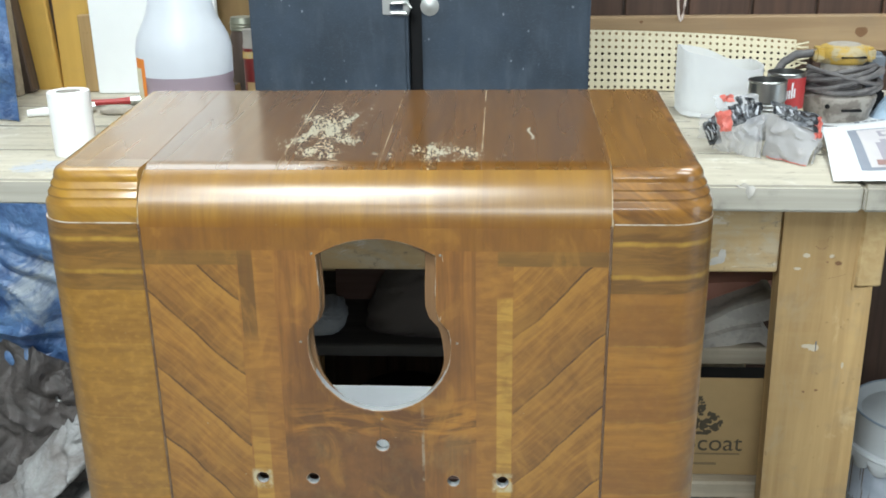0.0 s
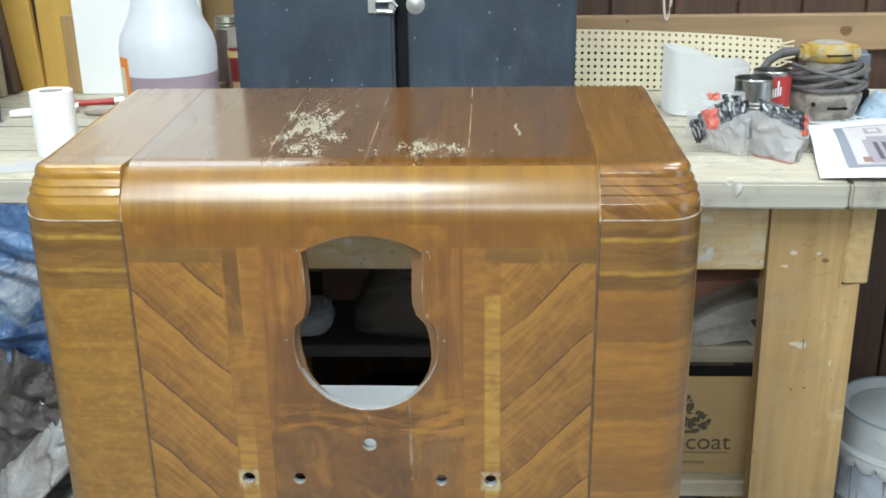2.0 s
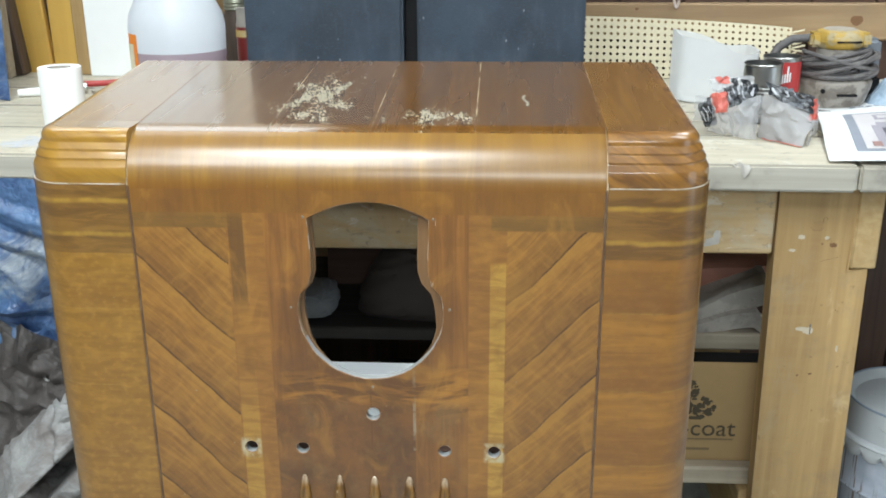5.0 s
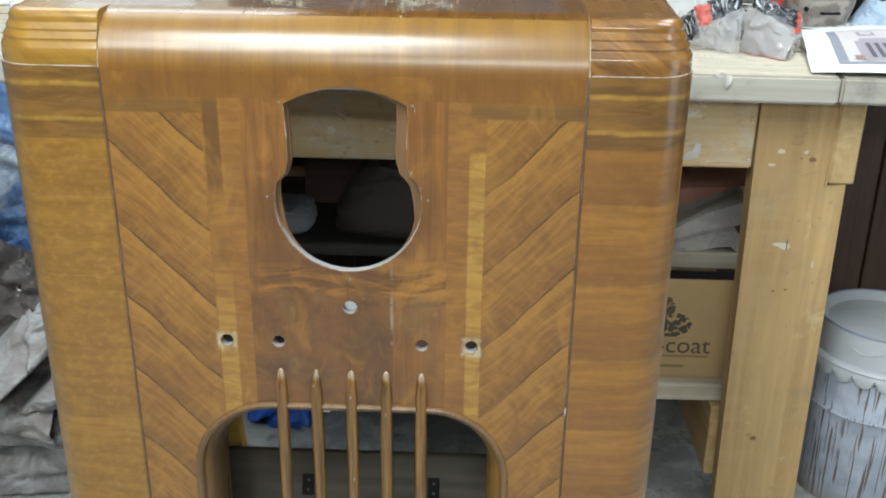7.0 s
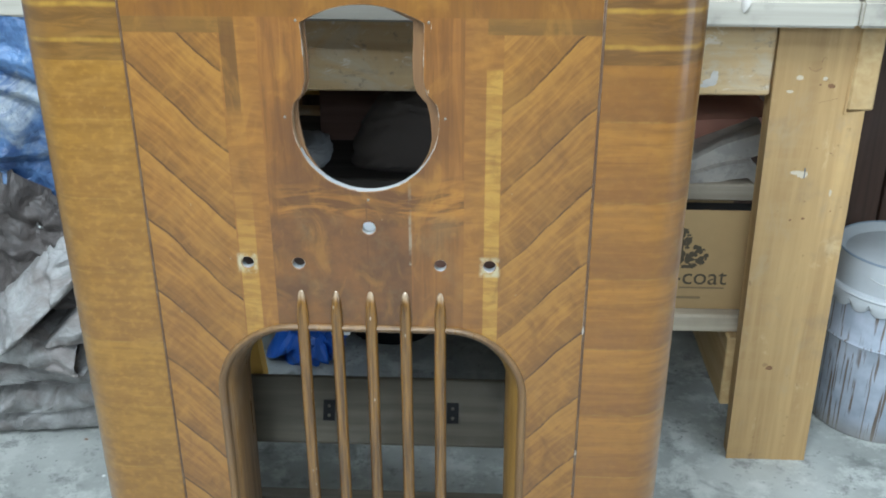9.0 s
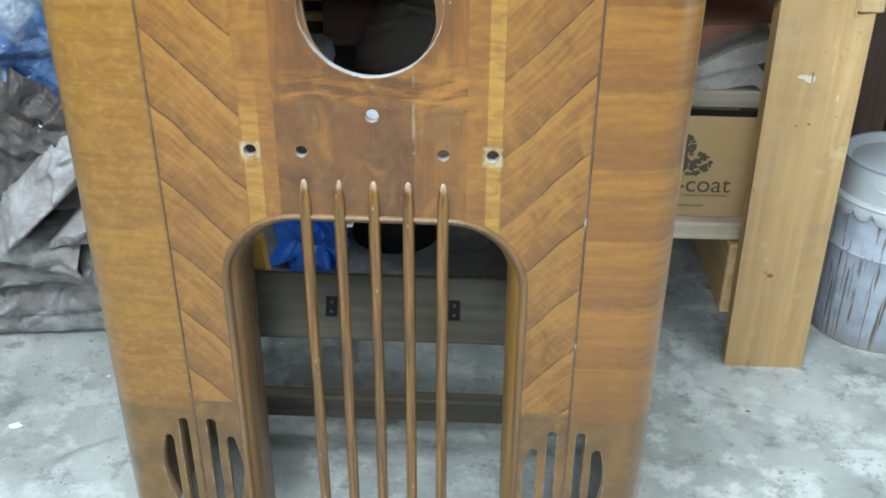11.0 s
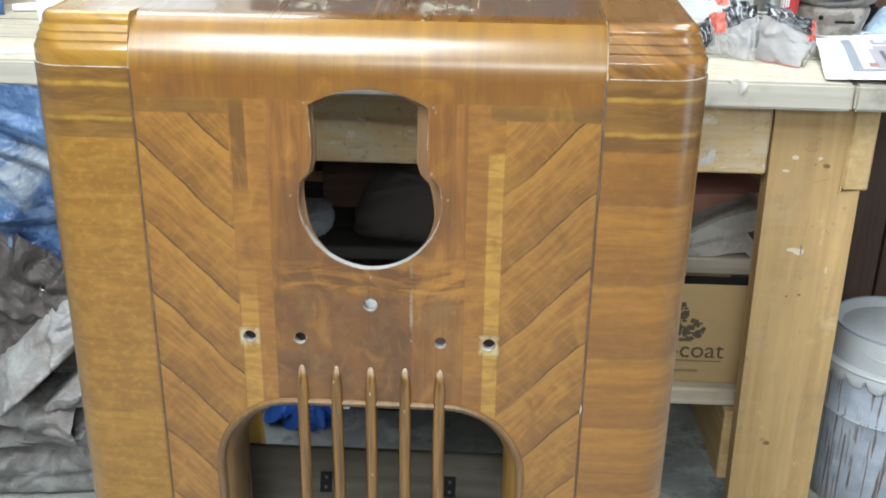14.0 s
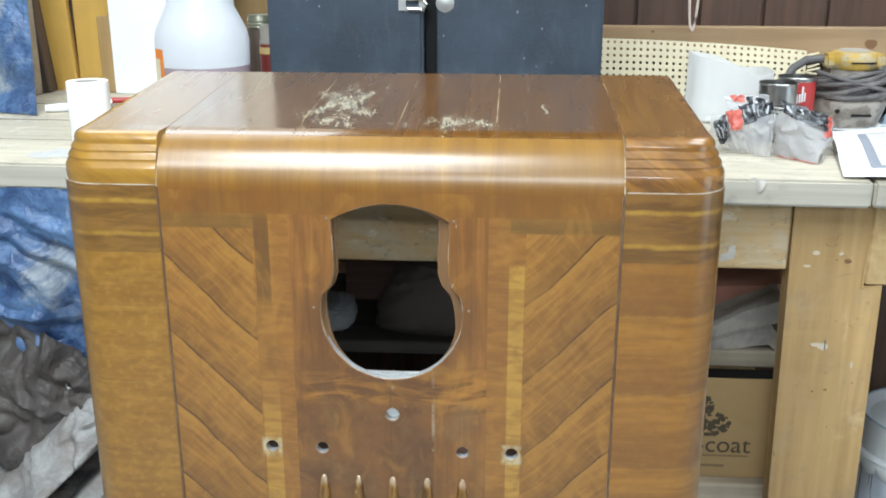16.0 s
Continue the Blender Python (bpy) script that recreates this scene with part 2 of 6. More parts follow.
    herr = n.mix(n.both(line, gap, fade), herr, (0.075, 0.028, 0.012))
    c = n.mix(n.both(n.ramp(ax, 0.1405, 0.1415), n.ramp(z, 0.9095, 0.9105, 1.0, 0.0)), c, herr)
    # band and mitred border piece
    olive = n.mix(n.ramp(n.noise(stretched(n, v, 10, 1, 90), 1.0, 3.0), 0.35, 0.65), (0.15, 0.082, 0.03), (0.24, 0.125, 0.042))
    c = n.mix(n.both(n.ramp(ax, 0.124, 0.126), n.inside(z, 0.910, 0.926, 0.001), 0.7), c, olive)
    edge = n.math("SUBTRACT", z, n.math("MULTIPLY", x, -1.0))
    c = n.mix(n.both(n.inside(x, -0.139, -0.1235), n.inside(z, 0.83, 0.926, 0.012), n.ramp(n.math("ADD", x, z), 0.786, 0.80, 1.0, 0.9)), c,
              n.mix(g, (0.10, 0.04, 0.016), (0.19, 0.078, 0.028)))
    # pale strips
    pf = n.mix(n.ramp(f, 0.36, 0.62), (0.40, 0.20, 0.058), (0.55, 0.31, 0.10))
    c = n.mix(n.both(n.inside(x, 0.1245, 0.1405), n.ramp(z, 0.872, 0.878, 1.0, 0.0)), c, pf)
    c = n.mix(n.both(n.inside(x, -0.1395, -0.1205), n.ramp(z, 0.64, 0.76, 0.9, 0.1)), c, pf)
    # bare chips round the outer knob holes
    for hx in (-0.132, 0.131):
        chip = n.both(n.inside(x, hx - 0.0105, hx + 0.0105, 0.002), n.inside(z, 0.6475, 0.6705, 0.002))
        c = n.mix(n.both(chip, n.ramp(n.noise(v, 90.0), 0.35, 0.6)), c, (0.60, 0.52, 0.60))
    # the waterfall veneer runs on down to the level bands
    hv = n.noise(stretched(n, v, 105, 8, 12), 1.0, 5.0, 0.66, 0.9)
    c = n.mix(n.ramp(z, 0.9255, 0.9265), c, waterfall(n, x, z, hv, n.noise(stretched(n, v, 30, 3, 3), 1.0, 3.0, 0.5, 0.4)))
    # dull dark foot
    foot = n.mix(n.ramp(n.noise(v, 26.0, 5.0, 0.62), 0.36, 0.66), (0.105, 0.06, 0.036), (0.215, 0.115, 0.06))
    c = n.mix(n.ramp(z, 0.3135, 0.3155, 0.85, 0.0), c, foot)
    sheen = n.noise(stretched(n, v, 26, 1, 17), 1.0, 4.0, 0.6, 1.1)
    c = n.mix(n.ramp(sheen, 0.5, 0.72, 0.0, 0.4), c, (0.5, 0.24, 0.07))
    c = n.mix(n.ramp(sheen, 0.26, 0.46, 0.4, 0.0), c, (0.15, 0.06, 0.022))
    smoke = n.noise(v, 7.0, 5.0, 0.6)
    c = n.mix(n.ramp(smoke, 0.5, 0.72, 0.0, 0.32), c, DEEP)
    c = n.mix(n.ramp(smoke, 0.28, 0.46, 0.22, 0.0), c, (0.46, 0.21, 0.06))
    haze = n.both(n.ramp(n.noise(v, 18.0, 5.0, 0.7), 0.5, 0.68, 0.0, 0.16), n.inside(z, 0.60, 0.73, 0.03), n.ramp(ax, 0.07, 0.12, 1.0, 0.0))
    c = n.mix(haze, c, (0.36, 0.3, 0.26))
    c = specks(n, v, c)
    n.bump(n.math("ADD", n.math("MULTIPLY", hg, 0.5), n.noise(v, 400.0)), 0.06, 0.0005)
    return n.done(n.mix(1.0, c, TONE, "MULTIPLY"), n.ramp(smoke, 0.3, 0.7, 0.36, 0.5), **LACQUER)


def veneer_column():
    """Level-grained golden veneer in stacked leaves, with a dark banded head and a dull foot."""
    n = Nodes("column_veneer")
    v = n.coords()
    x, y, z = n.split(v)
    g = n.noise(stretched(n, v, 9, 9, 120), 1.0, 4.0, 0.6, 0.5)
    side = n.math("GREATER_THAN", x, 0.0)
    zz = n.math("ADD", z, n.math("MULTIPLY", side, -0.004))
    leaf = n.math("FLOOR", n.math("MULTIPLY", n.math("SUBTRACT", zz, 0.027), 1 / 0.088))
    up = n.math("FRACT", n.math("MULTIPLY", n.math("SUBTRACT", zz, 0.027), 1 / 0.088))
    tone = n.noise(n.join(leaf, side, 3.3), 3.7, 0.0)
    right = n.mix(n.ramp(g, 0.20, 0.85), (0.285, 0.118, 0.031), (0.50, 0.226, 0.056))
    left = n.mix(n.ramp(g, 0.25, 0.78), (0.29, 0.138, 0.026), (0.42, 0.212, 0.044))
    c = n.mix(side, left, right)
    c = n.mix(n.math("MULTIPLY", n.ramp(up, 0.0, 0.95, 0.6, 0.0), n.ramp(side, 0, 1, 0.42, 1.0)), c, (0.21, 0.080, 0.028))
    c = n.mix(n.ramp(tone, 0.42, 0.6, 0.0, 0.35), c, (0.25, 0.105, 0.033))
    c = n.mix(n.math("MULTIPLY", n.ramp(up, 0.0, 0.035, 0.5, 0.0), n.ramp(n.noise(v, 40.0), 0.35, 0.6)), c, (0.50, 0.30, 0.11))
    mottle = n.noise(stretched(n, v, 34, 34, 62), 1.0, 4.0, 0.6, 0.3)
    c = n.mix(n.math("MULTIPLY", n.ramp(mottle, 0.44, 0.66, 0.0, 0.48), n.ramp(side, 0, 1, 1.0, 0.3)), c, (0.46, 0.24, 0.07))
    bees = n.noise(stretched(n, v, 105, 105, 135), 1.0, 2.0, 0.5, 0.2)
    c = n.mix(n.math("MULTIPLY", n.ramp(bees, 0.5, 0.72, 0.0, 0.38), n.ramp(side, 0, 1, 1.0, 0.3)), c, (0.52, 0.27, 0.085))
    c = n.mix(n.ramp(bees, 0.26, 0.46, 0.24, 0.0), c, (0.22, 0.095, 0.03))
    head = n.mix(n.ramp(n.noise(stretched(n, v, 16, 16, 90), 1.0, 4.0, 0.6, 0.8), 0.35, 0.65), (0.13, 0.06, 0.023), (0.28, 0.14, 0.05))
    c = n.mix(n.math("MULTIPLY", n.ramp(z, 0.8805, 0.8825, 0.0, 0.8), n.ramp(z, 0.9535, 0.9543, 1.0, 0.0)), c, head)
    rip = n.math("ADD", n.math("MULTIPLY_ADD", side, 0.003, z), n.math("MULTIPLY", n.math("SUBTRACT", n.noise(stretched(n, v, 30, 30, 5), 1.0), 0.5), 0.006))
    gold = n.mix(n.ramp(n.noise(stretched(n, v, 60, 60, 20), 1.0), 0.3, 0.7), (0.42, 0.23, 0.06), (0.64, 0.39, 0.10))
    c = n.mix(n.math("MULTIPLY", n.inside(rip, 0.9343, 0.9388, 0.0018), 0.6), c, gold)
    c = n.mix(n.math("MULTIPLY", n.inside(rip, 0.8992, 0.9037, 0.0018), 0.6), c, gold)
    foot = n.mix(n.ramp(n.noise(v, 24.0, 5.0, 0.62), 0.36, 0.66), (0.13, 0.075, 0.036), (0.26, 0.14, 0.06))
    c = n.mix(n.ramp(z, 0.295, 0.313, 0.8, 0.0), c, foot)
    rub = n.both(n.ramp(n.noise(v, 34.0, 4.0, 0.7), 0.54, 0.70, 0.0, 0.25), n.ramp(n.math("ABSOLUTE", x), 0.312, 0.335))
    c = n.mix(rub, c, (0.48, 0.34, 0.25))
    c = n.mix(n.ramp(n.noise(v, 8.0, 4.0), 0.5, 0.72, 0.0, 0.25), c, DEEP)
    c = specks(n, v, c, 0.5)
    crest = n.ramp(z, 0.9535, 0.9543)
    figure = n.noise(n.join(n.math("MULTIPLY_ADD", x, 40, n.math("MULTIPLY", z, 55)), n.math("MULTIPLY", y, 30), n.math("MULTIPLY", z, 30)), 1.0, 4.0, 0.6, 0.8)
    capwood = n.mix(side, n.mix(n.ramp(figure, 0.3, 0.7), (0.35, 0.175, 0.036), (0.47, 0.25, 0.055)), n.mix(n.ramp(figure, 0.32, 0.68), (0.18, 0.072, 0.02), (0.40, 0.18, 0.045)))
    c = n.mix(crest, c, capwood)
    n.bump(n.math("ADD", n.math("ADD", g, mottle), n.math("MULTIPLY", bees, 1.6)), n.math("MULTIPLY_ADD", crest, -0.12, 0.15), 0.0006)
    gloss = dict(LACQUER, Coat_Weight=n.math("MULTIPLY_ADD", crest, 0.3, 0.7), Coat_Roughness=n.math("MULTIPLY_ADD", crest, -0.06, 0.15))
    return n.done(n.mix(1.0, c, TONE, "MULTIPLY"), n.ramp(mottle, 0.3, 0.7, 0.36, 0.48), **gloss)


def veneer_top(grain, name):
    """Dark brown veneer of the top and its roll, with worn bare flecks near the middle."""
    n = Nodes(name)
    v = n.coords()
    x, y, z = n.split(v)
    g = n.noise(stretched(n, v, 105, 8, 12 if grain == "z" else 60), 1.0, 5.0 if grain == "z" else 2.5, 0.66, 0.9 if grain == "z" else 0.2)
    b = n.noise(stretched(n, v, 30, 3, 3), 1.0, 3.0, 0.5, 0.4)
    if grain == "y":
        c = n.mix(n.ramp(g, 0.3, 0.72), (0.135, 0.056, 0.015), (0.232, 0.099, 0.027))
        c = n.mix(n.ramp(b, 0.4, 0.65, 0.0, 0.45), c, (0.23, 0.096, 0.026))
        leaf = n.math("FLOOR", n.math("MULTIPLY", n.math("ADD", x, 0.5345), 1 / 0.1075))
        c = n.mix(n.ramp(n.noise(n.join(leaf, 5.1, 1.3), 3.3, 0.0), 0.35, 0.65, 0.0, 0.5), c, (0.17, 0.08, 0.034))
        cape = n.mix(n.ramp(g, 0.25, 0.78), (0.22, 0.100, 0.028), (0.32, 0.150, 0.040))
        c = n.mix(n.ramp(n.math("ABSOLUTE", x), 0.2362, 0.2368), c, cape)
    else:
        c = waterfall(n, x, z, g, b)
    if grain == "y":
        warp = n.noise(stretched(n, v, 60, 40, 1), 1.0, 2.0)
        vv = n.join(n.math("MULTIPLY_ADD", warp, 0.008, x), n.math("MULTIPLY_ADD", warp, -0.012, n.math("MULTIPLY", y, 0.42)), 0.0)
        big = n.noise(stretched(n, v, 62, 22, 1), 1.0, 3.0, 0.6)
        px, py = n.math("ADD", x, 0.066), n.math("SUBTRACT", y, 0.155)
        d1 = n.math("SQRT", n.math("ADD", n.math("POWER", n.math("MULTIPLY", px, 1 / 0.072), 2.0), n.math("POWER", n.math("MULTIPLY", py, 1 / 0.19), 2.0)))
        qx, qy = n.math("SUBTRACT", x, 0.064), n.math("SUBTRACT", y, 0.078)
        d2 = n.math("SQRT", n.math("ADD", n.math("POWER", n.math("MULTIPLY", qx, 1 / 0.090), 2.0), n.math("POWER", n.math("MULTIPLY", qy, 1 / 0.055), 2.0)))
        near = n.math("ADD", n.ramp(n.math("MINIMUM", d1, d2), 0.0, 1.75, 0.55, -1.10), n.math("MULTIPLY", n.math("SUBTRACT", big, 0.5), 2.2))
        for size, reach in ((175.0, 0.66), (300.0, 0.88), (520.0, 0.88)):
            d = n.cells(vv, size)
            gap = n.math("SUBTRACT", d, n.math("MULTIPLY", near, reach))
            c = n.mix(n.ramp(gap, -0.06, 0.05, 0.92, 0.0), c, (0.66, 0.60, 0.80))
        sx = n.math("ADD", n.math("SUBTRACT", x, 0.160), n.math("MULTIPLY", n.math("SINE", n.math("MULTIPLY", y, 130.0)), 0.0022))
        c = n.mix(n.both(n.inside(sx, -0.0013, 0.0013, 0.0008), n.inside(y, 0.124, 0.168, 0.003)), c, (0.66, 0.60, 0.85))
    c = specks(n, v, c, 0.8 if grain == "z" else 0.25)
    wave = n.noise(stretched(n, v, 22, 14, 40), 1.0, 2.0, 0.5)
    if grain == "z":
        n.bump(n.math("ADD", n.math("MULTIPLY", g, 0.5), n.math("MULTIPLY", wave, 6.0)), 0.14, 0.0006)
    if grain == "z":
        return n.done(n.mix(1.0, c, TONE, "MULTIPLY"), n.ramp(b, 0.3, 0.7, 0.36, 0.46), Coat_Weight=0.9, Coat_Roughness=0.25, Specular_IOR_Level=0.35)
    return n.done(n.mix(1.0, c, TONE, "MULTIPLY"), n.ramp(b, 0.3, 0.7, 0.22, 0.32), Coat_Weight=1.0, Coat_Roughness=n.ramp(n.noise(v, 9.0, 4.0, 0.6), 0.3, 0.7, 0.11, 0.19), Coat_IOR=1.76, Specular_IOR_Level=0.25)


def rib_wood():
    """Dark lacquered ribs, rubbed pale at the head and in specks along the length."""
    n = Nodes("rib_wood")
    v = n.coords()
    x, y, z = n.split(v)
    g = n.noise(stretched(n, v, 260, 260, 9), 1.0, 3.0, 0.6)
    c = n.mix(n.ramp(g, 0.3, 0.7), (0.066, 0.029, 0.006), (0.20, 0.096, 0.018))
    c = n.mix(n.both(n.ramp(z, 0.614, 0.625), n.ramp(g, 0.3, 0.65, 0.1, 0.8)), c, (0.36, 0.28, 0.20))
    c = n.mix(n.both(n.ramp(n.cells(stretched(n, v, 1, 1, 0.35), 150.0), 0.08, 0.16, 0.6, 0.0), n.ramp(n.noise(v, 30.0), 0.5, 0.58)), c, (0.42, 0.34, 0.25))
    n.bump(g, 0.06, 0.0005)
    return n.done(c, n.ramp(g, 0.3, 0.7, 0.30, 0.42), Coat_Weight=1.0, Coat_Roughness=0.05, Coat_IOR=1.62, Specular_IOR_Level=0.15)


def concrete():
    n = Nodes("concrete")
    v = n.coords()
    a, b, d = n.noise(v, 3.2, 6.0, 0.62), n.noise(v, 30.0, 6.0, 0.7), n.noise(v, 160.0, 3.0)
    c = n.mix(n.ramp(a, 0.32, 0.68), (0.215, 0.225, 0.210), (0.375, 0.385, 0.365))
    c = n.mix(n.ramp(n.noise(v, 11.0, 7.0, 0.72), 0.47, 0.62, 0.0, 0.75), c, (0.48, 0.49, 0.465))
    c = n.mix(n.ramp(n.noise(v, 19.0, 7.0, 0.76), 0.53, 0.66, 0.0, 0.7), c, (0.13, 0.135, 0.13))
    c = n.mix(n.ramp(n.noise(stretched(n, v, 5.5, 5.5, 1), 1.0, 6.0, 0.7, 1.2), 0.55, 0.68, 0.0, 0.55), c, (0.10, 0.105, 0.10))
    c = n.mix(n.both(n.ramp(n.cells(v, 13.0), 0.05, 0.075, 0.85, 0.0), n.ramp(n.noise(v, 4.0), 0.5, 0.56)), c, (0.75, 0.75, 0.73))
    c = n.mix(n.both(n.ramp(n.cells(v, 19.0), 0.03, 0.05, 0.85, 0.0), n.ramp(n.noise(v, 5.0), 0.5, 0.56)), c, (0.07, 0.065, 0.06))
    c = n.mix(n.both(n.ramp(n.cells(v, 70.0), 0.10, 0.22, 0.75, 0.0), n.ramp(n.noise(v, 9.0), 0.52, 0.6)), c, (0.13, 0.13, 0.125))
    n.bump(n.math("ADD", b, n.math("MULTIPLY", d, 0.4)), 0.35, 0.002)
    return n.done(c, n.ramp(b, 0.3, 0.7, 0.5, 0.75))


def cloth(name, light, dark, scale=18.0, rough=0.8, stain=None):
    n = Nodes(name)
    v = n.coords()
    a, b = n.noise(v, scale, 5.0, 0.65, 0.6), n.noise(v, scale * 9, 3.0)
    ridge = n.math("ABSOLUTE", n.math("SUBTRACT", n.noise(v, scale * 1.2, 3.0, 0.55, 0.5), 0.5))
    fine = n.math("ABSOLUTE", n.math("SUBTRACT", n.noise(v, scale * 3.1, 2.0, 0.5, 0.4), 0.5))
    c = n.mix(n.ramp(a, 0.3, 0.7), dark, light)
    if stain:
        c = n.mix(n.ramp(n.noise(v, scale * 0.5, 5.0, 0.65, 0.8), 0.50, 0.66, 0.0, 0.85), c, stain)
    n.bump(n.math("ADD", n.math("ADD", n.math("MULTIPLY", ridge, 3.0), n.math("MULTIPLY", fine, 1.6)), n.math("MULTIPLY", b, 0.12)), 0.65, 0.006)
    return n.done(c, rough)


M_FRONT, M_COLUMN = veneer_front(), veneer_column()
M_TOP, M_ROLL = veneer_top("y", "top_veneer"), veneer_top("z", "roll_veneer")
M_EDGE = plain("chipped_edge", (0.32, 0.33, 0.33), 0.6, 0.5, 60)
M_CHIPEDGE = worn("chipped_lacquer_edge", (0.20, 0.10, 0.04), (0.42, 0.37, 0.31), 0.5, 0.9, 50)
M_LEDGE = worn("worn_ledge", (0.40, 0.36, 0.31), (0.20, 0.14, 0.08), 0.4, 0.8, 60)



def glue_line():
    """A seam that shows as pale dried glue in places and as dark wood elsewhere."""
    n = Nodes("dried_glue_line")
    v = n.coords()
    return n.done(n.mix(n.ramp(n.noise(v, 16.0, 4.0, 0.7), 0.40, 0.56), (0.10, 0.05, 0.022), (0.42, 0.34, 0.22)), 0.6)


M_SEAM = glue_line()
M_BEAD = worn("bead_wood", (0.11, 0.06, 0.035), (0.26, 0.19, 0.12), 0.35, 0.3, 40)
M_PLANKDARK = timber("shaded_plank_wood", (0.30, 0.19, 0.07), (0.2, 0.12, 0.045), "z", 0.6, 30, False, 0.2)
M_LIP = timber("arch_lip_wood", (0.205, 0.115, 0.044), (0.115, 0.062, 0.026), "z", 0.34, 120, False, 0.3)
M_REVEAL = timber("lit_reveal_wood", (0.28, 0.155, 0.033), (0.18, 0.095, 0.023), "z", 0.4, 90, False, 0.25)
M_LINING = timber("dial_lining_wood", (0.21, 0.112, 0.048), (0.13, 0.066, 0.028), "z", 0.4, 90, False, 0.2)
M_RIB = rib_wood()
M_RAW = timber("raw_plywood", (0.33, 0.22, 0.11), (0.2, 0.12, 0.06), "z", 0.7, 70, False)
M_PINE = timber("bench_pine", (0.56, 0.41, 0.22), (0.45, 0.30, 0.14), "x", 0.6, 60)
M_PINE_Z = timber("leg_pine", (0.52, 0.345, 0.15), (0.35, 0.215, 0.088), "z", 0.55, 52, False, 0.35)
M_PINE_Y = timber("stretcher_pine", (0.58, 0.42, 0.21), (0.46, 0.30, 0.13), "y", 0.6, 60)
M_LEDGEPINE = timber("ledge_pine", (0.41, 0.28, 0.15), (0.30, 0.19, 0.10), "x", 0.6, 40, True, 0.2)
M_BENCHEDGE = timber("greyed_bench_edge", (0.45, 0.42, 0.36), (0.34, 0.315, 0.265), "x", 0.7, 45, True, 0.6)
M_BENCH = timber("worn_bench_top", (0.59, 0.540, 0.435), (0.50, 0.452, 0.357), "x", 0.6, 45, True, 0.6)
stained(M_BENCH, 3.0), stained(M_PINE, 9.0), sawn(M_PINE_Z)
M_GREYPINE = timber("grey_board", (0.50, 0.43, 0.33), (0.37, 0.31, 0.23), "x", 0.7, 60)
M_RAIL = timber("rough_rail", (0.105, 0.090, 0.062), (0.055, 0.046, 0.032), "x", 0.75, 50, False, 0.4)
M_PANEL = timber("dark_panelling", (0.10, 0.05, 0.031), (0.05, 0.025, 0.016), "z", 0.55, 40, False, 0.1)
M_YELLOW = timber("yellow_door_wood", (0.78, 0.49, 0.12), (0.68, 0.41, 0.09), "z", 0.5, 30, False, 0.1)
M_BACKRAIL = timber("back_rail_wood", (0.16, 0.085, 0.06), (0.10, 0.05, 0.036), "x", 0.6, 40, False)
M_DARKTRIM = timber("dark_trim_wood", (0.12, 0.08, 0.06), (0.06, 0.04, 0.03), "z", 0.6, 40, False)
M_OLDPAPER = worn("old_grey_paper", (0.45, 0.41, 0.36), (0.29, 0.265, 0.24), 0.8, 0.6, 16.0)
M_REDCARD = plain("dull_red_card", (0.36, 0.165, 0.115), 0.8, 0.3)
M_DIMBOARD = timber("shaded_board", (0.05, 0.042, 0.036), (0.03, 0.025, 0.022), "x", 0.7, 40, False, 0.1)
M_BUNDLE = plain("smooth_grey_cloth", (0.22, 0.22, 0.225), 0.8, 0.2, 8)
M_BROWNBUNDLE = plain("smooth_brown_cloth", (0.075, 0.06, 0.052), 0.8, 0.2, 8)
M_FILLER = plain("filler", (0.56, 0.48, 0.36), 0.8, 0.4, 60)
M_PALEFILL = plain("pale_filler", (0.50, 0.47, 0.43), 0.8, 0.5, 60)
M_KNOT = plain("knot_wood", (0.20, 0.10, 0.042), 0.6, 0.4, 60)
M_NAIL = plain("nail_grey", (0.10, 0.11, 0.14), 0.5)
M_SMEAR = worn("blue_grey_smear", (0.46, 0.47, 0.50), (0.56, 0.51, 0.42), 0.7, 0.8, 30.0)
M_CONC = concrete()
M_WALL = plain("grey_wall", (0.5, 0.5, 0.48), 0.8)
M_CEIL = plain("white_ceiling", (0.75, 0.75, 0.73), 0.9)
M_WHITE = plain("white_card", (0.89, 0.90, 0.90), 0.6, 0.04)
M_SHELF = plain("white_shelf_paint", (0.86, 0.89, 0.93), 0.5, 0.05)
M_PAPER = plain("paper", (0.74, 0.75, 0.76), 0.7, 0.05)
M_TISSUE = plain("tissue", (0.86, 0.86, 0.85), 0.95, 0.05, 60, 0.4)
M_BLACK = plain("black", (0.012, 0.012, 0.013), 0.75, 0.3, Specular_IOR_Level=0.15)
M_TIN = plain("tinned_steel", (0.42, 0.42, 0.41), 0.3, 0.35, 40, 0.03, Metallic=1.0)
M_SCREW = plain("dull_brass_screw", (0.17, 0.145, 0.11), 0.5, 0.4, 90)
M_STEEL = plain("bright_steel", (0.62, 0.62, 0.60), 0.28, 0.25, 40, 0.03, Metallic=1.0)
M_NICKEL = plain("worn_nickel", (0.42, 0.42, 0.41), 0.45, 0.3, 40, 0.03, Metallic=0.6)
M_DULL = plain("dull_steel", (0.4, 0.4, 0.39), 0.45, 0.3, 40, 0.05, Metallic=1.0)
M_CREAM = plain("cream_board", (0.66, 0.59, 0.42), 0.6, 0.12)
M_PLASTER = plain("pale_plaster", (0.72, 0.68, 0.60), 0.8, 0.1, 6)
M_RED = plain("red_paint", (0.40, 0.03, 0.03), 0.4, 0.15)
M_ORANGE = plain("orange_label", (0.75, 0.22, 0.02), 0.5, 0.1)
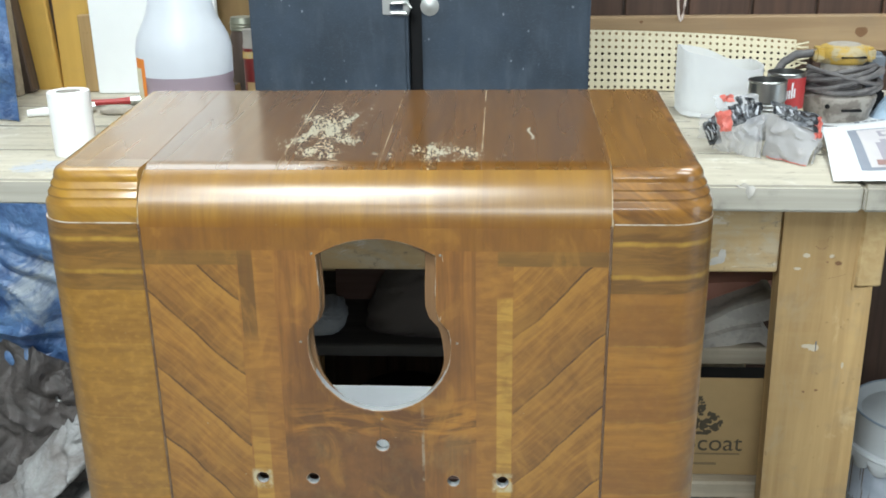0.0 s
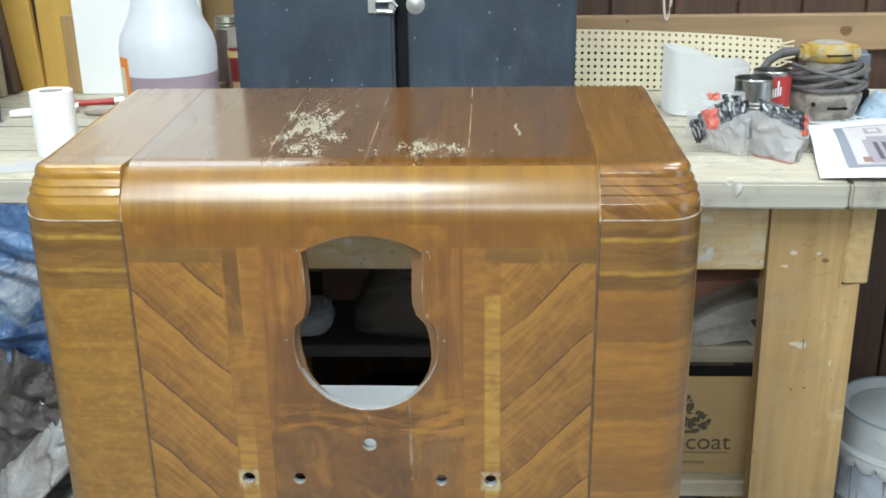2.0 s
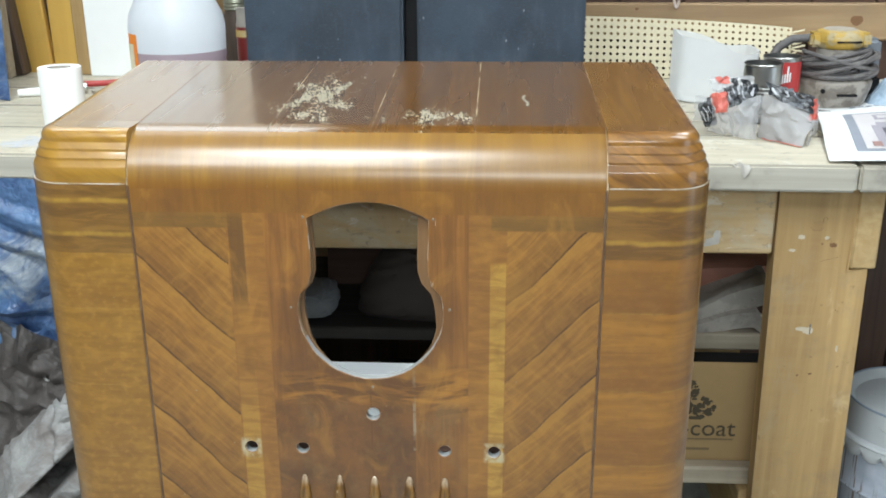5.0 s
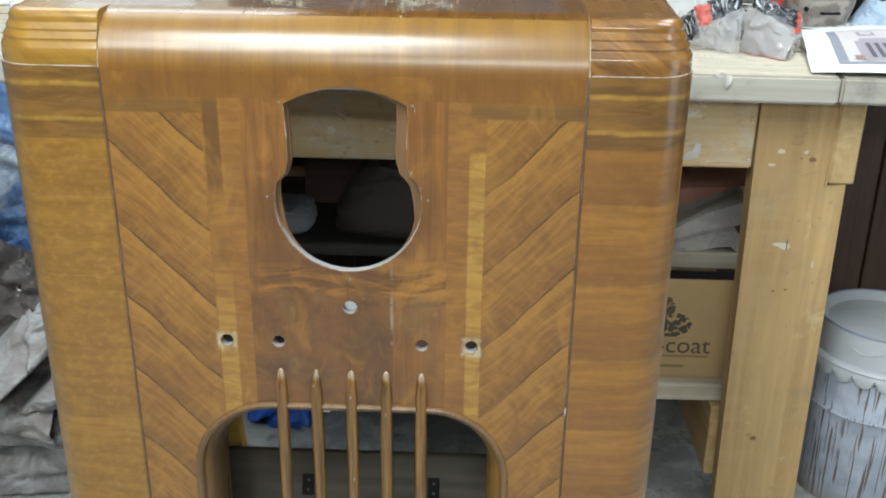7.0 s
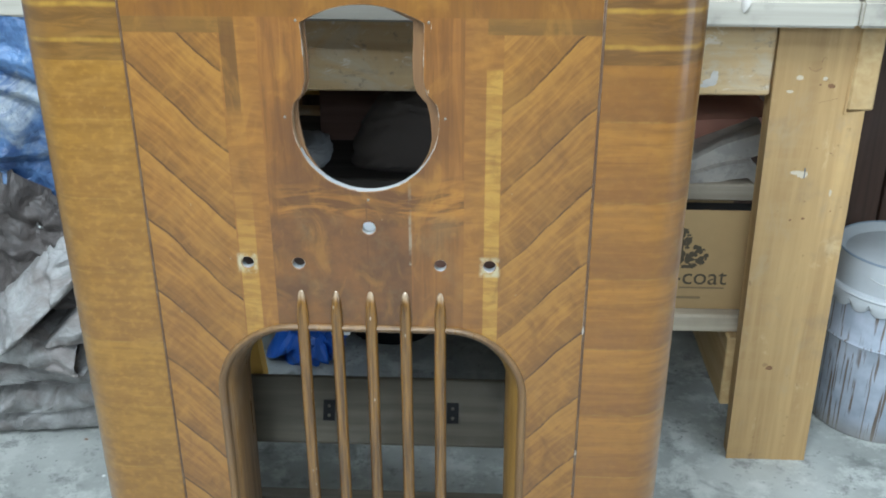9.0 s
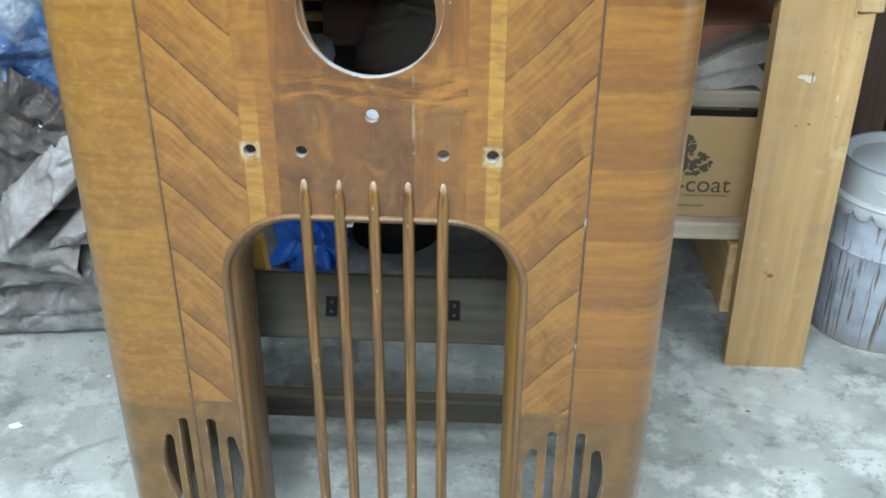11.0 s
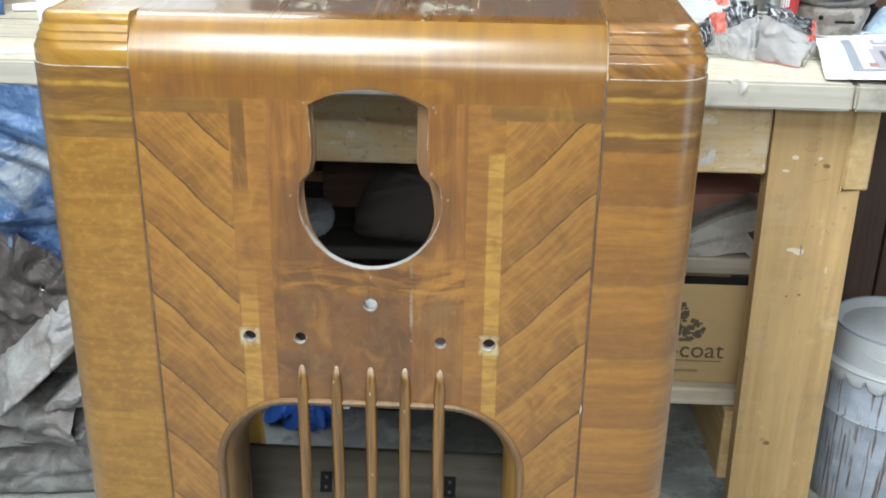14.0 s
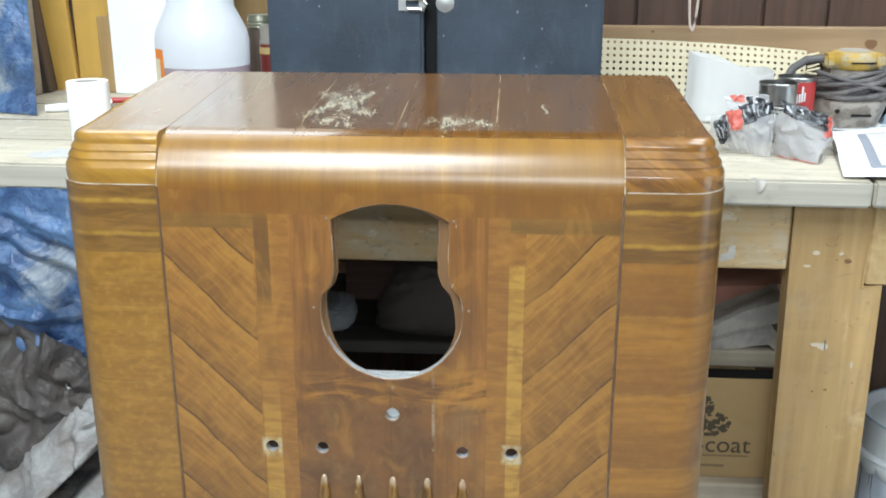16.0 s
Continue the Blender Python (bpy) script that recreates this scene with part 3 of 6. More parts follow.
M_YELLOWP = worn("yellow_plastic", (0.48, 0.31, 0.06), (0.42, 0.35, 0.22), 0.55, 0.9, 45.0)
M_GREYP = plain("dusty_grey_plastic", (0.30, 0.27, 0.235), 0.65, 0.7, 30)
M_BLUEGREY = plain("blue_grey_plastic", (0.17, 0.19, 0.22), 0.5, 0.4, 30)
M_SKIRT = worn("dusty_cast_metal", (0.33, 0.30, 0.265), (0.15, 0.125, 0.105), 0.5, 0.8, 30.0)
M_PALEDUST = plain("pale_dust", (0.42, 0.37, 0.31), 0.8, 0.6, 60)
M_RUBBER = worn("grey_rubber_cable", (0.10, 0.092, 0.092), (0.17, 0.155, 0.15), 0.6, 0.7, 40.0)
M_PRINTBLACK = worn("printed_black", (0.022, 0.023, 0.026), (0.20, 0.21, 0.23), 0.25, 0.7, 60.0)
M_GREYPRINT = plain("pale_grey_print", (0.42, 0.43, 0.46), 0.4, 0.4, 60)
M_PRINTRED = plain("printed_red", (0.55, 0.135, 0.105), 0.4, 0.2)
M_CARD = plain("brown_cardboard", (0.42, 0.28, 0.13), 0.8, 0.2, 20)
M_INK = plain("dark_ink", (0.085, 0.066, 0.04), 0.8, 0.2)
M_INKPALE = plain("faint_ink", (0.24, 0.17, 0.09), 0.8, 0.2)
M_BLUEP = plain("blue_plastic", (0.02, 0.10, 0.45), 0.4, 0.3, 15)
M_TARP = cloth("blue_tarpaulin", (0.095, 0.175, 0.33), (0.022, 0.05, 0.14), 16, 0.42, (0.30, 0.33, 0.35))
M_CANVAS = cloth("grey_canvas", (0.37, 0.365, 0.36), (0.20, 0.19, 0.185), 15, 0.8, (0.20, 0.175, 0.165))
M_DARKCLOTH = cloth("brown_canvas", (0.095, 0.081, 0.076), (0.042, 0.036, 0.034), 14, 0.6)


def translucent(name, color, rough=0.35, through=0.55, clear=0.0):
    """Milky plastic that scatters light through itself."""
    n = Nodes(name)
    v = n.coords()
    c = n.mix(n.ramp(n.noise(v, 18.0, 3.0), 0.35, 0.7, 0.0, 0.2), color, tuple(k * 0.85 for k in color))
    n.done(c, rough)
    t, m = n.tree.nodes.new("ShaderNodeBsdfTranslucent"), n.tree.nodes.new("ShaderNodeMixShader")
    n.put(t.inputs["Color"], c), n.put(m.inputs[0], through)
    n.put(m.inputs[1], n.bsdf.outputs[0]), n.put(m.inputs[2], t.outputs[0])
    out = m.outputs[0]
    if clear:
        g, k = n.tree.nodes.new("ShaderNodeBsdfTransparent"), n.tree.nodes.new("ShaderNodeMixShader")
        n.put(k.inputs[0], clear), n.put(k.inputs[1], out), n.put(k.inputs[2], g.outputs[0])
        out = k.outputs[0]
    n.put(n.tree.nodes["Material Output"].inputs[0], out)
    return n.mat


def case_paint():
    """Dark blue-black leatherette, scuffed at the edges."""
    n = Nodes("blue_black_leatherette")
    v = n.coords()
    w = n.noise(stretched(n, v, 220, 220, 500), 1.0, 3.0)
    b = n.noise(v, 7.0, 4.0)
    c = n.mix(n.ramp(b, 0.35, 0.7), (0.017, 0.027, 0.042), (0.030, 0.046, 0.071))
    c = n.mix(n.ramp(w, 0.5, 0.8, 0.0, 0.4), c, (0.06, 0.08, 0.11))
    c = n.mix(n.both(n.ramp(n.cells(v, 26.0), 0.03, 0.07, 0.35, 0.0), n.ramp(n.noise(v, 6.0), 0.53, 0.6)), c, (0.35, 0.37, 0.4))
    streak = n.noise(stretched(n, v, 60, 60, 14), 1.0, 4.0, 0.65)
    c = n.mix(n.ramp(streak, 0.50, 0.72, 0.0, 0.35), c, (0.060, 0.077, 0.102))
    c = n.mix(n.both(n.ramp(n.cells(stretched(n, v, 1, 1, 0.6), 75.0), 0.06, 0.14, 0.7, 0.0), n.ramp(n.noise(v, 11.0), 0.50, 0.58)), c, (0.24, 0.27, 0.31))
    n.bump(w, 0.3, 0.0008)
    return n.done(c, n.ramp(streak, 0.3, 0.7, 0.42, 0.6))


def pail_paint():
    """Pale blue-grey paint with brown runs down the side."""
    n = Nodes("dripped_pail_paint")
    v = n.coords()
    x, y, z = n.split(v)
    run = n.noise(stretched(n, v, 210, 210, 5.0), 1.0, 2.0, 0.6, 0.25)
    c = n.mix(n.ramp(n.noise(v, 20.0, 5.0), 0.3, 0.7), (0.31, 0.35, 0.42), (0.46, 0.50, 0.58))
    m = n.math("MULTIPLY", n.ramp(run, 0.555, 0.60), n.ramp(n.noise(stretched(n, v, 24, 24, 8), 1.0), 0.40, 0.5))
    c = n.mix(n.math("MULTIPLY", m, 0.9), c, (0.13, 0.085, 0.05))
    c = n.mix(n.ramp(z, 0.0, 0.05, 0.6, 0.0), c, (0.3, 0.26, 0.21))
    return n.done(c, 0.5)


M_CASE, M_PAIL = case_paint(), pail_paint()
M_MILK = translucent("milky_plastic", (0.84, 0.86, 0.90), 0.35, 0.5)
M_THINMILK = translucent("thin_milky_plastic", (0.95, 0.96, 0.97), 0.35, 0.5, 0.24)
M_BAG = translucent("clear_bag", (0.72, 0.72, 0.75), 0.07, 0.30, 0.55)
M_LIQUID = translucent("pink_liquid", (0.52, 0.42, 0.48), 0.3, 0.45)
M_RIMBLUE = plain("dull_blue_rim", (0.24, 0.29, 0.36), 0.5, 0.4)
M_PAILLID = plain("off_white_lid", (0.46, 0.48, 0.50), 0.5, 0.25, 18)


# ---- mesh helpers ----
def part(name, bm, material, parent=None, label="", smooth=False):
    """Links a bmesh as one mesh object, under a thing or a part."""
    bmesh.ops.recalc_face_normals(bm, faces=bm.faces[:])
    me = bpy.data.meshes.new(name)
    bm.to_mesh(me)
    bm.free()
    for m in material if isinstance(material, (list, tuple)) else [material]:
        me.materials.append(m)
    for p in me.polygons:
        p.use_smooth = smooth
    ob = new(name, me)
    if parent is not None:
        ob.parent = parent
    if label:
        ob["label"] = label
    if smooth:
        me.set_sharp_from_angle(angle=radians(38))
    return ob


def thing(name, label, category, group="", kind=""):
    return tagged(new(name), label, category, group, kind)


def block(x0, x1, y0, y1, z0, z1, bevel=0.003, seg=1, bm=None):
    bm = bm or bmesh.new()
    r = bmesh.ops.create_cube(bm, size=1.0)
    for v in r["verts"]:
        v.co = Vector((x0 + (v.co.x + 0.5) * (x1 - x0), y0 + (v.co.y + 0.5) * (y1 - y0), z0 + (v.co.z + 0.5) * (z1 - z0)))
    if bevel:
        es = list({e for v in r["verts"] for e in v.link_edges})
        bmesh.ops.bevel(bm, geom=es, offset=bevel, segments=seg, affect="EDGES")
    return bm


def lathe(profile, cx=0.0, cy=0.0, seg=32, bm=None):
    """Turns (radius, z) pairs round an upright axis."""
    bm = bm or bmesh.new()
    rings = []
    for r, z in profile:
        if r < 1e-5:
            rings.append([bm.verts.new((cx, cy, z))])
        else:
            rings.append([bm.verts.new((cx + r * math.cos(a), cy + r * math.sin(a), z)) for a in (2 * math.pi * k / seg for k in range(seg))])
    for a, b in zip(rings, rings[1:]):
        for k in range(seg):
            j = (k + 1) % seg
            if len(a) == 1 and len(b) > 1:
                bm.faces.new((a[0], b[k], b[j]))
            elif len(b) == 1 and len(a) > 1:
                bm.faces.new((a[k], a[j], b[0]))
            elif len(a) > 1:
                bm.faces.new((a[k], a[j], b[j], b[k]))
    return bm


def tube(points, radius, seg=8, bm=None, closed=False):
    """A round tube along points; radius may be a list."""
    bm = bm or bmesh.new()
    pts = [Vector(p) for p in points]
    rad = radius if isinstance(radius, (list, tuple)) else [radius] * len(pts)
    rings = []
    up = Vector((0.013, 0.021, 1))
    for i, p in enumerate(pts):
        a = pts[i - 1] if (i or closed) else p
        b = pts[(i + 1) % len(pts)] if (i + 1 < len(pts) or closed) else p
        d = (b - a).normalized()
        u = d.cross(up)
        if u.length < 0.1:
            u = d.cross(Vector((1, 0.1, 0)))
        u.normalize()
        w = d.cross(u)
        rings.append([bm.verts.new(p + (u * math.cos(t) + w * math.sin(t)) * rad[i]) for t in (2 * math.pi * k / seg for k in range(seg))])
    pairs = list(zip(rings, rings[1:])) + ([(rings[-1], rings[0])] if closed else [])
    for a, b in pairs:
        for k in range(seg):
            bm.faces.new((a[k], a[(k + 1) % seg], b[(k + 1) % seg], b[k]))
    if not closed:
        bm.faces.new(rings[0]), bm.faces.new(rings[-1])
    return bm


def area2(loop):
    return sum(a[0] * b[1] - b[0] * a[1] for a, b in zip(loop, loop[1:] + loop[:1]))


def grown(loop, d):
    """A closed loop of (x, z) moved outwards by d."""
    if area2(loop) < 0:
        loop = loop[::-1]
    out = []
    for i, p in enumerate(loop):
        a, b = loop[i - 1], loop[(i + 1) % len(loop)]
        t = Vector((b[0] - a[0], b[1] - a[1])).normalized()
        out.append((p[0] + t.y * d, p[1] - t.x * d))
    return out


def plate(outer, holes, y0, y1, chamfer=0.0007):
    """An upright board with holes right through it, their front edges broken; level bared edges take material 1, the rest 2."""
    bm = bmesh.new()

    def ring(loop, y):
        vs = [bm.verts.new((x, y, z)) for x, z in loop]
        return vs, [bm.edges.new((vs[i - 1], vs[i])) for i in range(len(vs))]

    def wall(a, b, m):
        for i in range(len(a)):
            f = bm.faces.new((a[i - 1], a[i], b[i], b[i - 1]))
            f.material_index = m

    holes = [grown(h, 0.0) for h in holes]
    for y, ch in ((y0, chamfer), (y1, 0.0)):
        loops = [ring(outer, y)] + [ring(grown(h, ch), y) for h in holes]
        bmesh.ops.triangle_fill(bm, use_beauty=True, edges=[e for l in loops for e in l[1]], normal=(0, -1, 0))
        if ch:
            front = [l[0] for l in loops]
        else:
            back = [l[0] for l in loops]
    wall(front[0], back[0], 0)
    for f, b, h in zip(front[1:], back[1:], holes):
        mid = [bm.verts.new((x, y0 + chamfer, z)) for x, z in h]
        wall(f, mid, 3), wall(mid, b, 2)
    bm.normal_update()
    for q in bm.faces:
        if q.material_index == 2 and abs(q.normal.z) > 0.35 and q.calc_center_median().z < 0.81:
            q.material_index = 1
    return bm


def circle(cx, cz, r, n=24):
    return [(cx + r * math.cos(2 * math.pi * k / n), cz + r * math.sin(2 * math.pi * k / n)) for k in range(n)]


def crumple(u, v, seed, f=3.0):
    """Folds for cloth and bags, about -1 to 1: rounded ridges with sharp creases."""
    p = Vector((u * f, v * f, seed))
    q = p + noise.noise_vector(p * 0.8) * 0.6
    a = abs(noise.noise(q)) * 2.2
    b = abs(noise.noise(q * 2.1 + Vector((7, 3, 1)))) * 2.0
    c = noise.noise(q * 4.3)
    return (a * 0.75 + b * 0.35 + c * 0.08) * 1.6 - 0.75


def creases(x, z, seed, scale=1.0, dirs=6):
    """Crumpled stiff cloth: flat facets meeting in soft creases, about 0 to 1."""
    p = Vector((x * 5 * scale, z * 5 * scale, seed))
    w = noise.noise_vector(p) * 0.20 / scale
    h, tot = 0.0, 0.0
    rnd = random.Random(int(seed * 10))
    for k in range(dirs):
        a, f, ph = rnd.uniform(0, math.pi), scale * rnd.uniform(3.0, 5.0) * (1 + 0.55 * k), rnd.random()
        q = ((x + w.x) * math.cos(a) + (z + w.y) * math.sin(a)) * f + ph
        t = abs(2 * (q - math.floor(q)) - 1)
        t = t * t * (3 - 2 * t) * 0.35 + t * 0.65
        amp = 1.0 / (1 + 0.8 * k)
        h, tot = h + amp * t, tot + amp
    return h / tot


def sheet(fn, nu, nv, thick=0.0015):
    """A surface fn(u, v) on a grid, given a back."""
    bm = bmesh.new()
    g = [[bm.verts.new(fn(i / nu, j / nv)) for j in range(nv + 1)] for i in range(nu + 1)]
    for i in range(nu):
        for j in range(nv):
            bm.faces.new((g[i][j], g[i + 1][j], g[i + 1][j + 1], g[i][j + 1]))
    if thick:
        bmesh.ops.recalc_face_normals(bm, faces=bm.faces[:])
        bmesh.ops.solidify(bm, geom=bm.faces[:], thickness=thick)
    return bm


def lump(cx, cy, cz, rx, ry, rz, seed, rough=0.25, power=0.7, f=2.2, sub=5):
    """A crumpled, folded heap of cloth with a flattish underside."""
    bm = bmesh.new()
    bmesh.ops.create_icosphere(bm, subdivisions=sub, radius=1.0)
    for v in bm.verts:
        d = v.co.normalized()
        sq = Vector([math.copysign(abs(k) ** power, k) for k in d])
        k = 1 + rough * crumple(d.x + d.y * 0.6, d.z * 1.5 + d.y * 0.4, seed, f)
        v.co = Vector((cx + sq.x * rx * k, cy + sq.y * ry * k, max(0.0, cz + sq.z * rz * k)))
    return bm


# ---- room ----
BZ = 0.852
floor = tagged(part("floor", block(-3.2, 3.2, -5.6, 1.50, -0.12, 0.0, 0), M_CONC), "grey stained concrete workshop floor", "floor", kind="structure")
for x, y, r in ((-0.665, 0.305, 0.012), (-0.495, 0.09, 0.022), (0.595, 0.42, 0.005), (-0.63, 0.56, 0.004), (0.93, 0.20, 0.010)):
    bm = bmesh.new()
    rnd = random.Random(int(x * 1000))
    bm.faces.new([bm.verts.new((x + r * math.cos(a) * rnd.uniform(0.6, 1.3), y + 0.7 * r * math.sin(a) * rnd.uniform(0.6, 1.3), 0.0006)) for a in np.arange(0, 6.2, 0.5)])
    part("paint_spot", bm, M_PAPER if r > 0.006 else M_KNOT, floor)
wall_north = tagged(part("wall_north", block(-3.2, 3.2, 1.33, 1.45, 0, 2.6, 0), M_DARKTRIM), "dark wall behind the workbench", "wall", kind="structure")
tagged(part("wall_south", block(-3.2, 3.2, -5.7, -5.6, 0, 2.6, 0), M_WALL), "plain painted workshop wall", "wall", kind="structure")
tagged(part("wall_west", block(-3.3, -3.2, -5.6, 1.33, 0, 2.6, 0), M_WALL), "plain painted workshop wall", "wall", kind="structure")
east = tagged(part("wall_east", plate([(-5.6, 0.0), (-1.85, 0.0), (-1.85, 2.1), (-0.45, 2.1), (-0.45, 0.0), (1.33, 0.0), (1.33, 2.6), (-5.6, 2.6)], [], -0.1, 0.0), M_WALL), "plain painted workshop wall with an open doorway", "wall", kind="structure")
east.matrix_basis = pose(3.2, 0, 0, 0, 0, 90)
tagged(part("ceiling", block(-3.3, 3.3, -5.7, 1.45, 2.6, 2.7, 0), M_CEIL), "plain white workshop ceiling", "ceiling", kind="structure")
for k, x in enumerate(np.arange(-0.30, 1.75, 0.139)):
    part("panel", block(x + 0.003, x + 0.136, 1.318, 1.330, 0.0, 2.4, 0.002), M_PANEL, wall_north)
for x0, x1, lean in ((-1.30, -1.03, 0.0), (-0.985, -0.898, -3.0), (-0.895, -0.806, 0.0)):
    plank = part("plank", block(x0, x1, 1.308 - 0.004 * (lean < 0), 1.330 - 0.004 * (lean < 0), 0.47, 1.20, 0.003), M_YELLOW, wall_north, "yellow varnished plank")
    plank.matrix_basis = Matrix.Translation((x1, 0, 0.86)) @ pose(0, 0, 0, 0, lean, 0) @ Matrix.Translation((-x1, 0, -0.86))
part("plaster_board", block(-2.2, -0.305, 1.300, 1.330, 1.203, 2.5, 0.003), M_PLASTER, wall_north, "pale painted board over the planks")
trim = part("trim_board", block(-0.962, -0.936, 1.240, 1.280, BZ + 0.002, 1.20, 0.003), M_DARKTRIM, wall_north, "dark stained trim board leaning on the planks")
trim.matrix_basis = Matrix.Translation((-0.95, 0, BZ)) @ pose(0, 0, 0, 0, -5.5, 0) @ Matrix.Translation((0.95, 0, -BZ))
# plank behind the tins: darker copy with shade put into its colour
part("plank", block(-0.55, -0.29, 1.308, 1.330, 0.47, 1.20, 0.003), M_PLANKDARK, wall_north, "brown plank, shade put into its colour")
part("plank", block(-0.36, -0.19, 1.288, 1.304, 0.47, 0.80, 0.003), M_YELLOW, wall_north, "yellow varnished plank")

# ---- radio cabinet ----
W, DEPTH, TR = 0.345, 0.336, 0.2365
cabinet = thing("radio_cabinet", "empty walnut veneered console radio cabinet with worn lacquer", "radio cabinet")


def rise(y):
    """The top climbs a little towards the back."""
    return 0.0197 * max(0.0, y - 0.056) / (DEPTH - 0.056)


def dial_loop():
    pts = []
    for k in range(13):
        t = k / 12
        x = -0.0585 + 0.121 * t
        pts.append((x, 0.9205 + 0.0175 * (1 - (2 * t - 1) ** 2)))
    pts += [(0.0625, 0.905), (0.0615, 0.880), (0.0618, 0.862), (0.0655, 0.849)]
    a0 = math.atan2(0.838 - 0.820, 0.0715)
    for k in range(29):
        a = a0 - (math.pi + 2 * a0) * k / 28
        pts.append((0.0025 + 0.0745 * math.cos(a), 0.820 + 0.0750 * math.sin(a)))
    pts += [(-0.0605, 0.849), (-0.0568, 0.862), (-0.0565, 0.880), (-0.0575, 0.905)]
    return pts


def arch_loop(hw=0.1735, top=0.580, r=0.088, bottom=0.028, cx=-0.002):
    pts = [(cx - hw, bottom), (cx + hw, bottom)]
    for k in range(13):
        a = math.pi / 2 * k / 12
        pts.append((cx + hw - r + r * math.cos(a), top - r + r * math.sin(a)))
    for k in range(13):
        a = math.pi / 2 + math.pi / 2 * k / 12
        pts.append((cx - hw + r + r * math.cos(a), top - r + r * math.sin(a)))
    return pts


def slot_loop(x, side):
    return [(x + 0.0062 * math.cos(a), (0.279 if k < 7 else 0.100) + 0.0062 * math.sin(a)) for k, a in enumerate([math.pi * i / 6 for i in range(7)] + [math.pi + math.pi * i / 6 for i in range(7)])]


def crescent_loop(x, out):
    """A half-moon slot: a straight edge at x, its belly towards out."""
    pts = [(x, 0.128), (x, 0.252), (x + out * 0.004, 0.258), (x + out * 0.0105, 0.256)]
    for k in range(1, 9):
        t = k / 9
        pts.append((x + out * (0.0105 + 0.0095 * math.sin(math.pi * min(1, t * 1.02)) - 0.008 * t * t), 0.256 - 0.128 * t))
    return pts


front_holes = [dial_loop(), arch_loop()]
front_holes += [circle(x, 0.66, 0.0066) for x in (-0.132, -0.076, 0.078, 0.131)] + [circle(0.002, 0.703, 0.0072)]
for sx in (-1, 1):
    front_holes += [slot_loop(sx * 0.2175, sx), crescent_loop(sx * 0.2, -sx)]
rect = [(-TR + 0.0014, 0.0), (TR - 0.0014, 0.0), (TR - 0.0014, 0.950), (-TR + 0.0014, 0.950)]
part("front_panel", plate(rect, front_holes, 0.0, 0.009), [M_FRONT, M_EDGE, M_RAW, M_CHIPEDGE], cabinet, "book-matched herringbone veneer panel with dial and grille openings")

# a thin rebated lining behind the dial opening, narrower at the neck
def lining_loop():
    """The dial opening drawn in at the neck and let back behind the round part."""
    pts = grown(dial_loop(), 0.0)
    out = []
    for (x, z), (gx, gz) in zip(pts, grown(pts, 0.006)):
        k = 0.0070 * min(1.0, max(-0.6, (z - 0.768) / 0.045))
        if k >= 0:
            out.append((x - math.copysign(k, x - 0.0025) * min(1.0, abs(x - 0.0025) / 0.045), z))
        else:
            out.append((x + (gx - x) * -k / 0.0042, z + (gz - z) * -k / 0.0042))
    return [(x - 0.0042 * min(1.0, max(0.0, (z - 0.80) / 0.04)), z) for x, z in out]


inner = lining_loop()
border = [(-0.098, 0.735), (0.103, 0.735), (0.103, 0.945), (-0.098, 0.945)]
part("dial_lining", plate(border, [inner], 0.0095, 0.0135, 0.0005), M_LINING, cabinet, "brown rebated lining of the dial opening")


def sweep(path, profile):
    """Sweeps (inwards, y) pairs round the open end of the arch."""
    bm = bmesh.new()
    rows = [[bm.verts.new((x, y, z)) for x, z in grown(path, -d)] for d, y in profile]
    n = len(path)
    for a, b in zip(rows, rows[1:]):
        for i in range(n):
            bm.faces.new((a[i - 1], a[i], b[i], b[i - 1]))
    return bm


lip = [(-0.0045, 0.0), (-0.0040, -0.003), (-0.0015, -0.0045), (0.002, -0.0035), (0.0046, 0.0), (0.0052, 0.004), (0.0, 0.0075)]
part("grille_frame", sweep(grown(arch_loop(), 0.0), lip), M_LIP, cabinet, "rounded brown wood lip of the arched grille opening", True)
reveal = [(0.0048, 0.0038), (0.0085, 0.008), (0.0125, 0.016), (0.0165, 0.030), (0.0185, 0.060), (0.0150, 0.061), (0.0, 0.0165), (0.0, 0.0080)]
bm = sweep(grown(arch_loop(), 0.0), reveal)
# side light put into the colour: right jamb golden, left jamb brown
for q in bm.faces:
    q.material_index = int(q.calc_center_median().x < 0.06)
part("grille_lining", bm, [M_REVEAL, M_LIP], cabinet, "wood lining of the arched opening, side light put into its colour", True)

# five upright ribs in front of the arch, pointed at the head
for k in range(5):
    x = -0.0755 + 0.0383 * k
    pts, rad = [], []
    for z, r, y in ((0.6272, 0.0005, 0.0), (0.6264, 0.0019, 0.0), (0.6240, 0.0031, 0.0), (0.6185, 0.0045, -0.0005), (0.610, 0.0057, -0.001), (0.598, 0.0067, -0.001), (0.40, 0.0069, -0.001), (0.25, 0.0069, 0.0), (0.05, 0.0069, 0.0)):
        pts.append((x, y, z)), rad.append(r)
    part("rib", tube(pts, rad, 12), M_RIB, cabinet, "slim rounded grille rib with a pale worn head", True)


def corner(sx, inset, y_front=0.0, x_in=TR + 0.003, r=0.046, n=10):
    """Plan outline of one side: along the front, round the corner and back along the side."""
    w = W + 0.003 if sx < 0 else W - 0.0025
    pts = [(x_in, y_front + inset)]
    rr = r - inset
    for k in range(n + 1):
        a = -math.pi / 2 + math.pi / 2 * k / n
        pts.append((w - r + rr * math.cos(a), y_front + r + rr * math.sin(a)))
    pts.append((w - inset, DEPTH - inset))
    return [(sx * x, y) for x, y in pts]


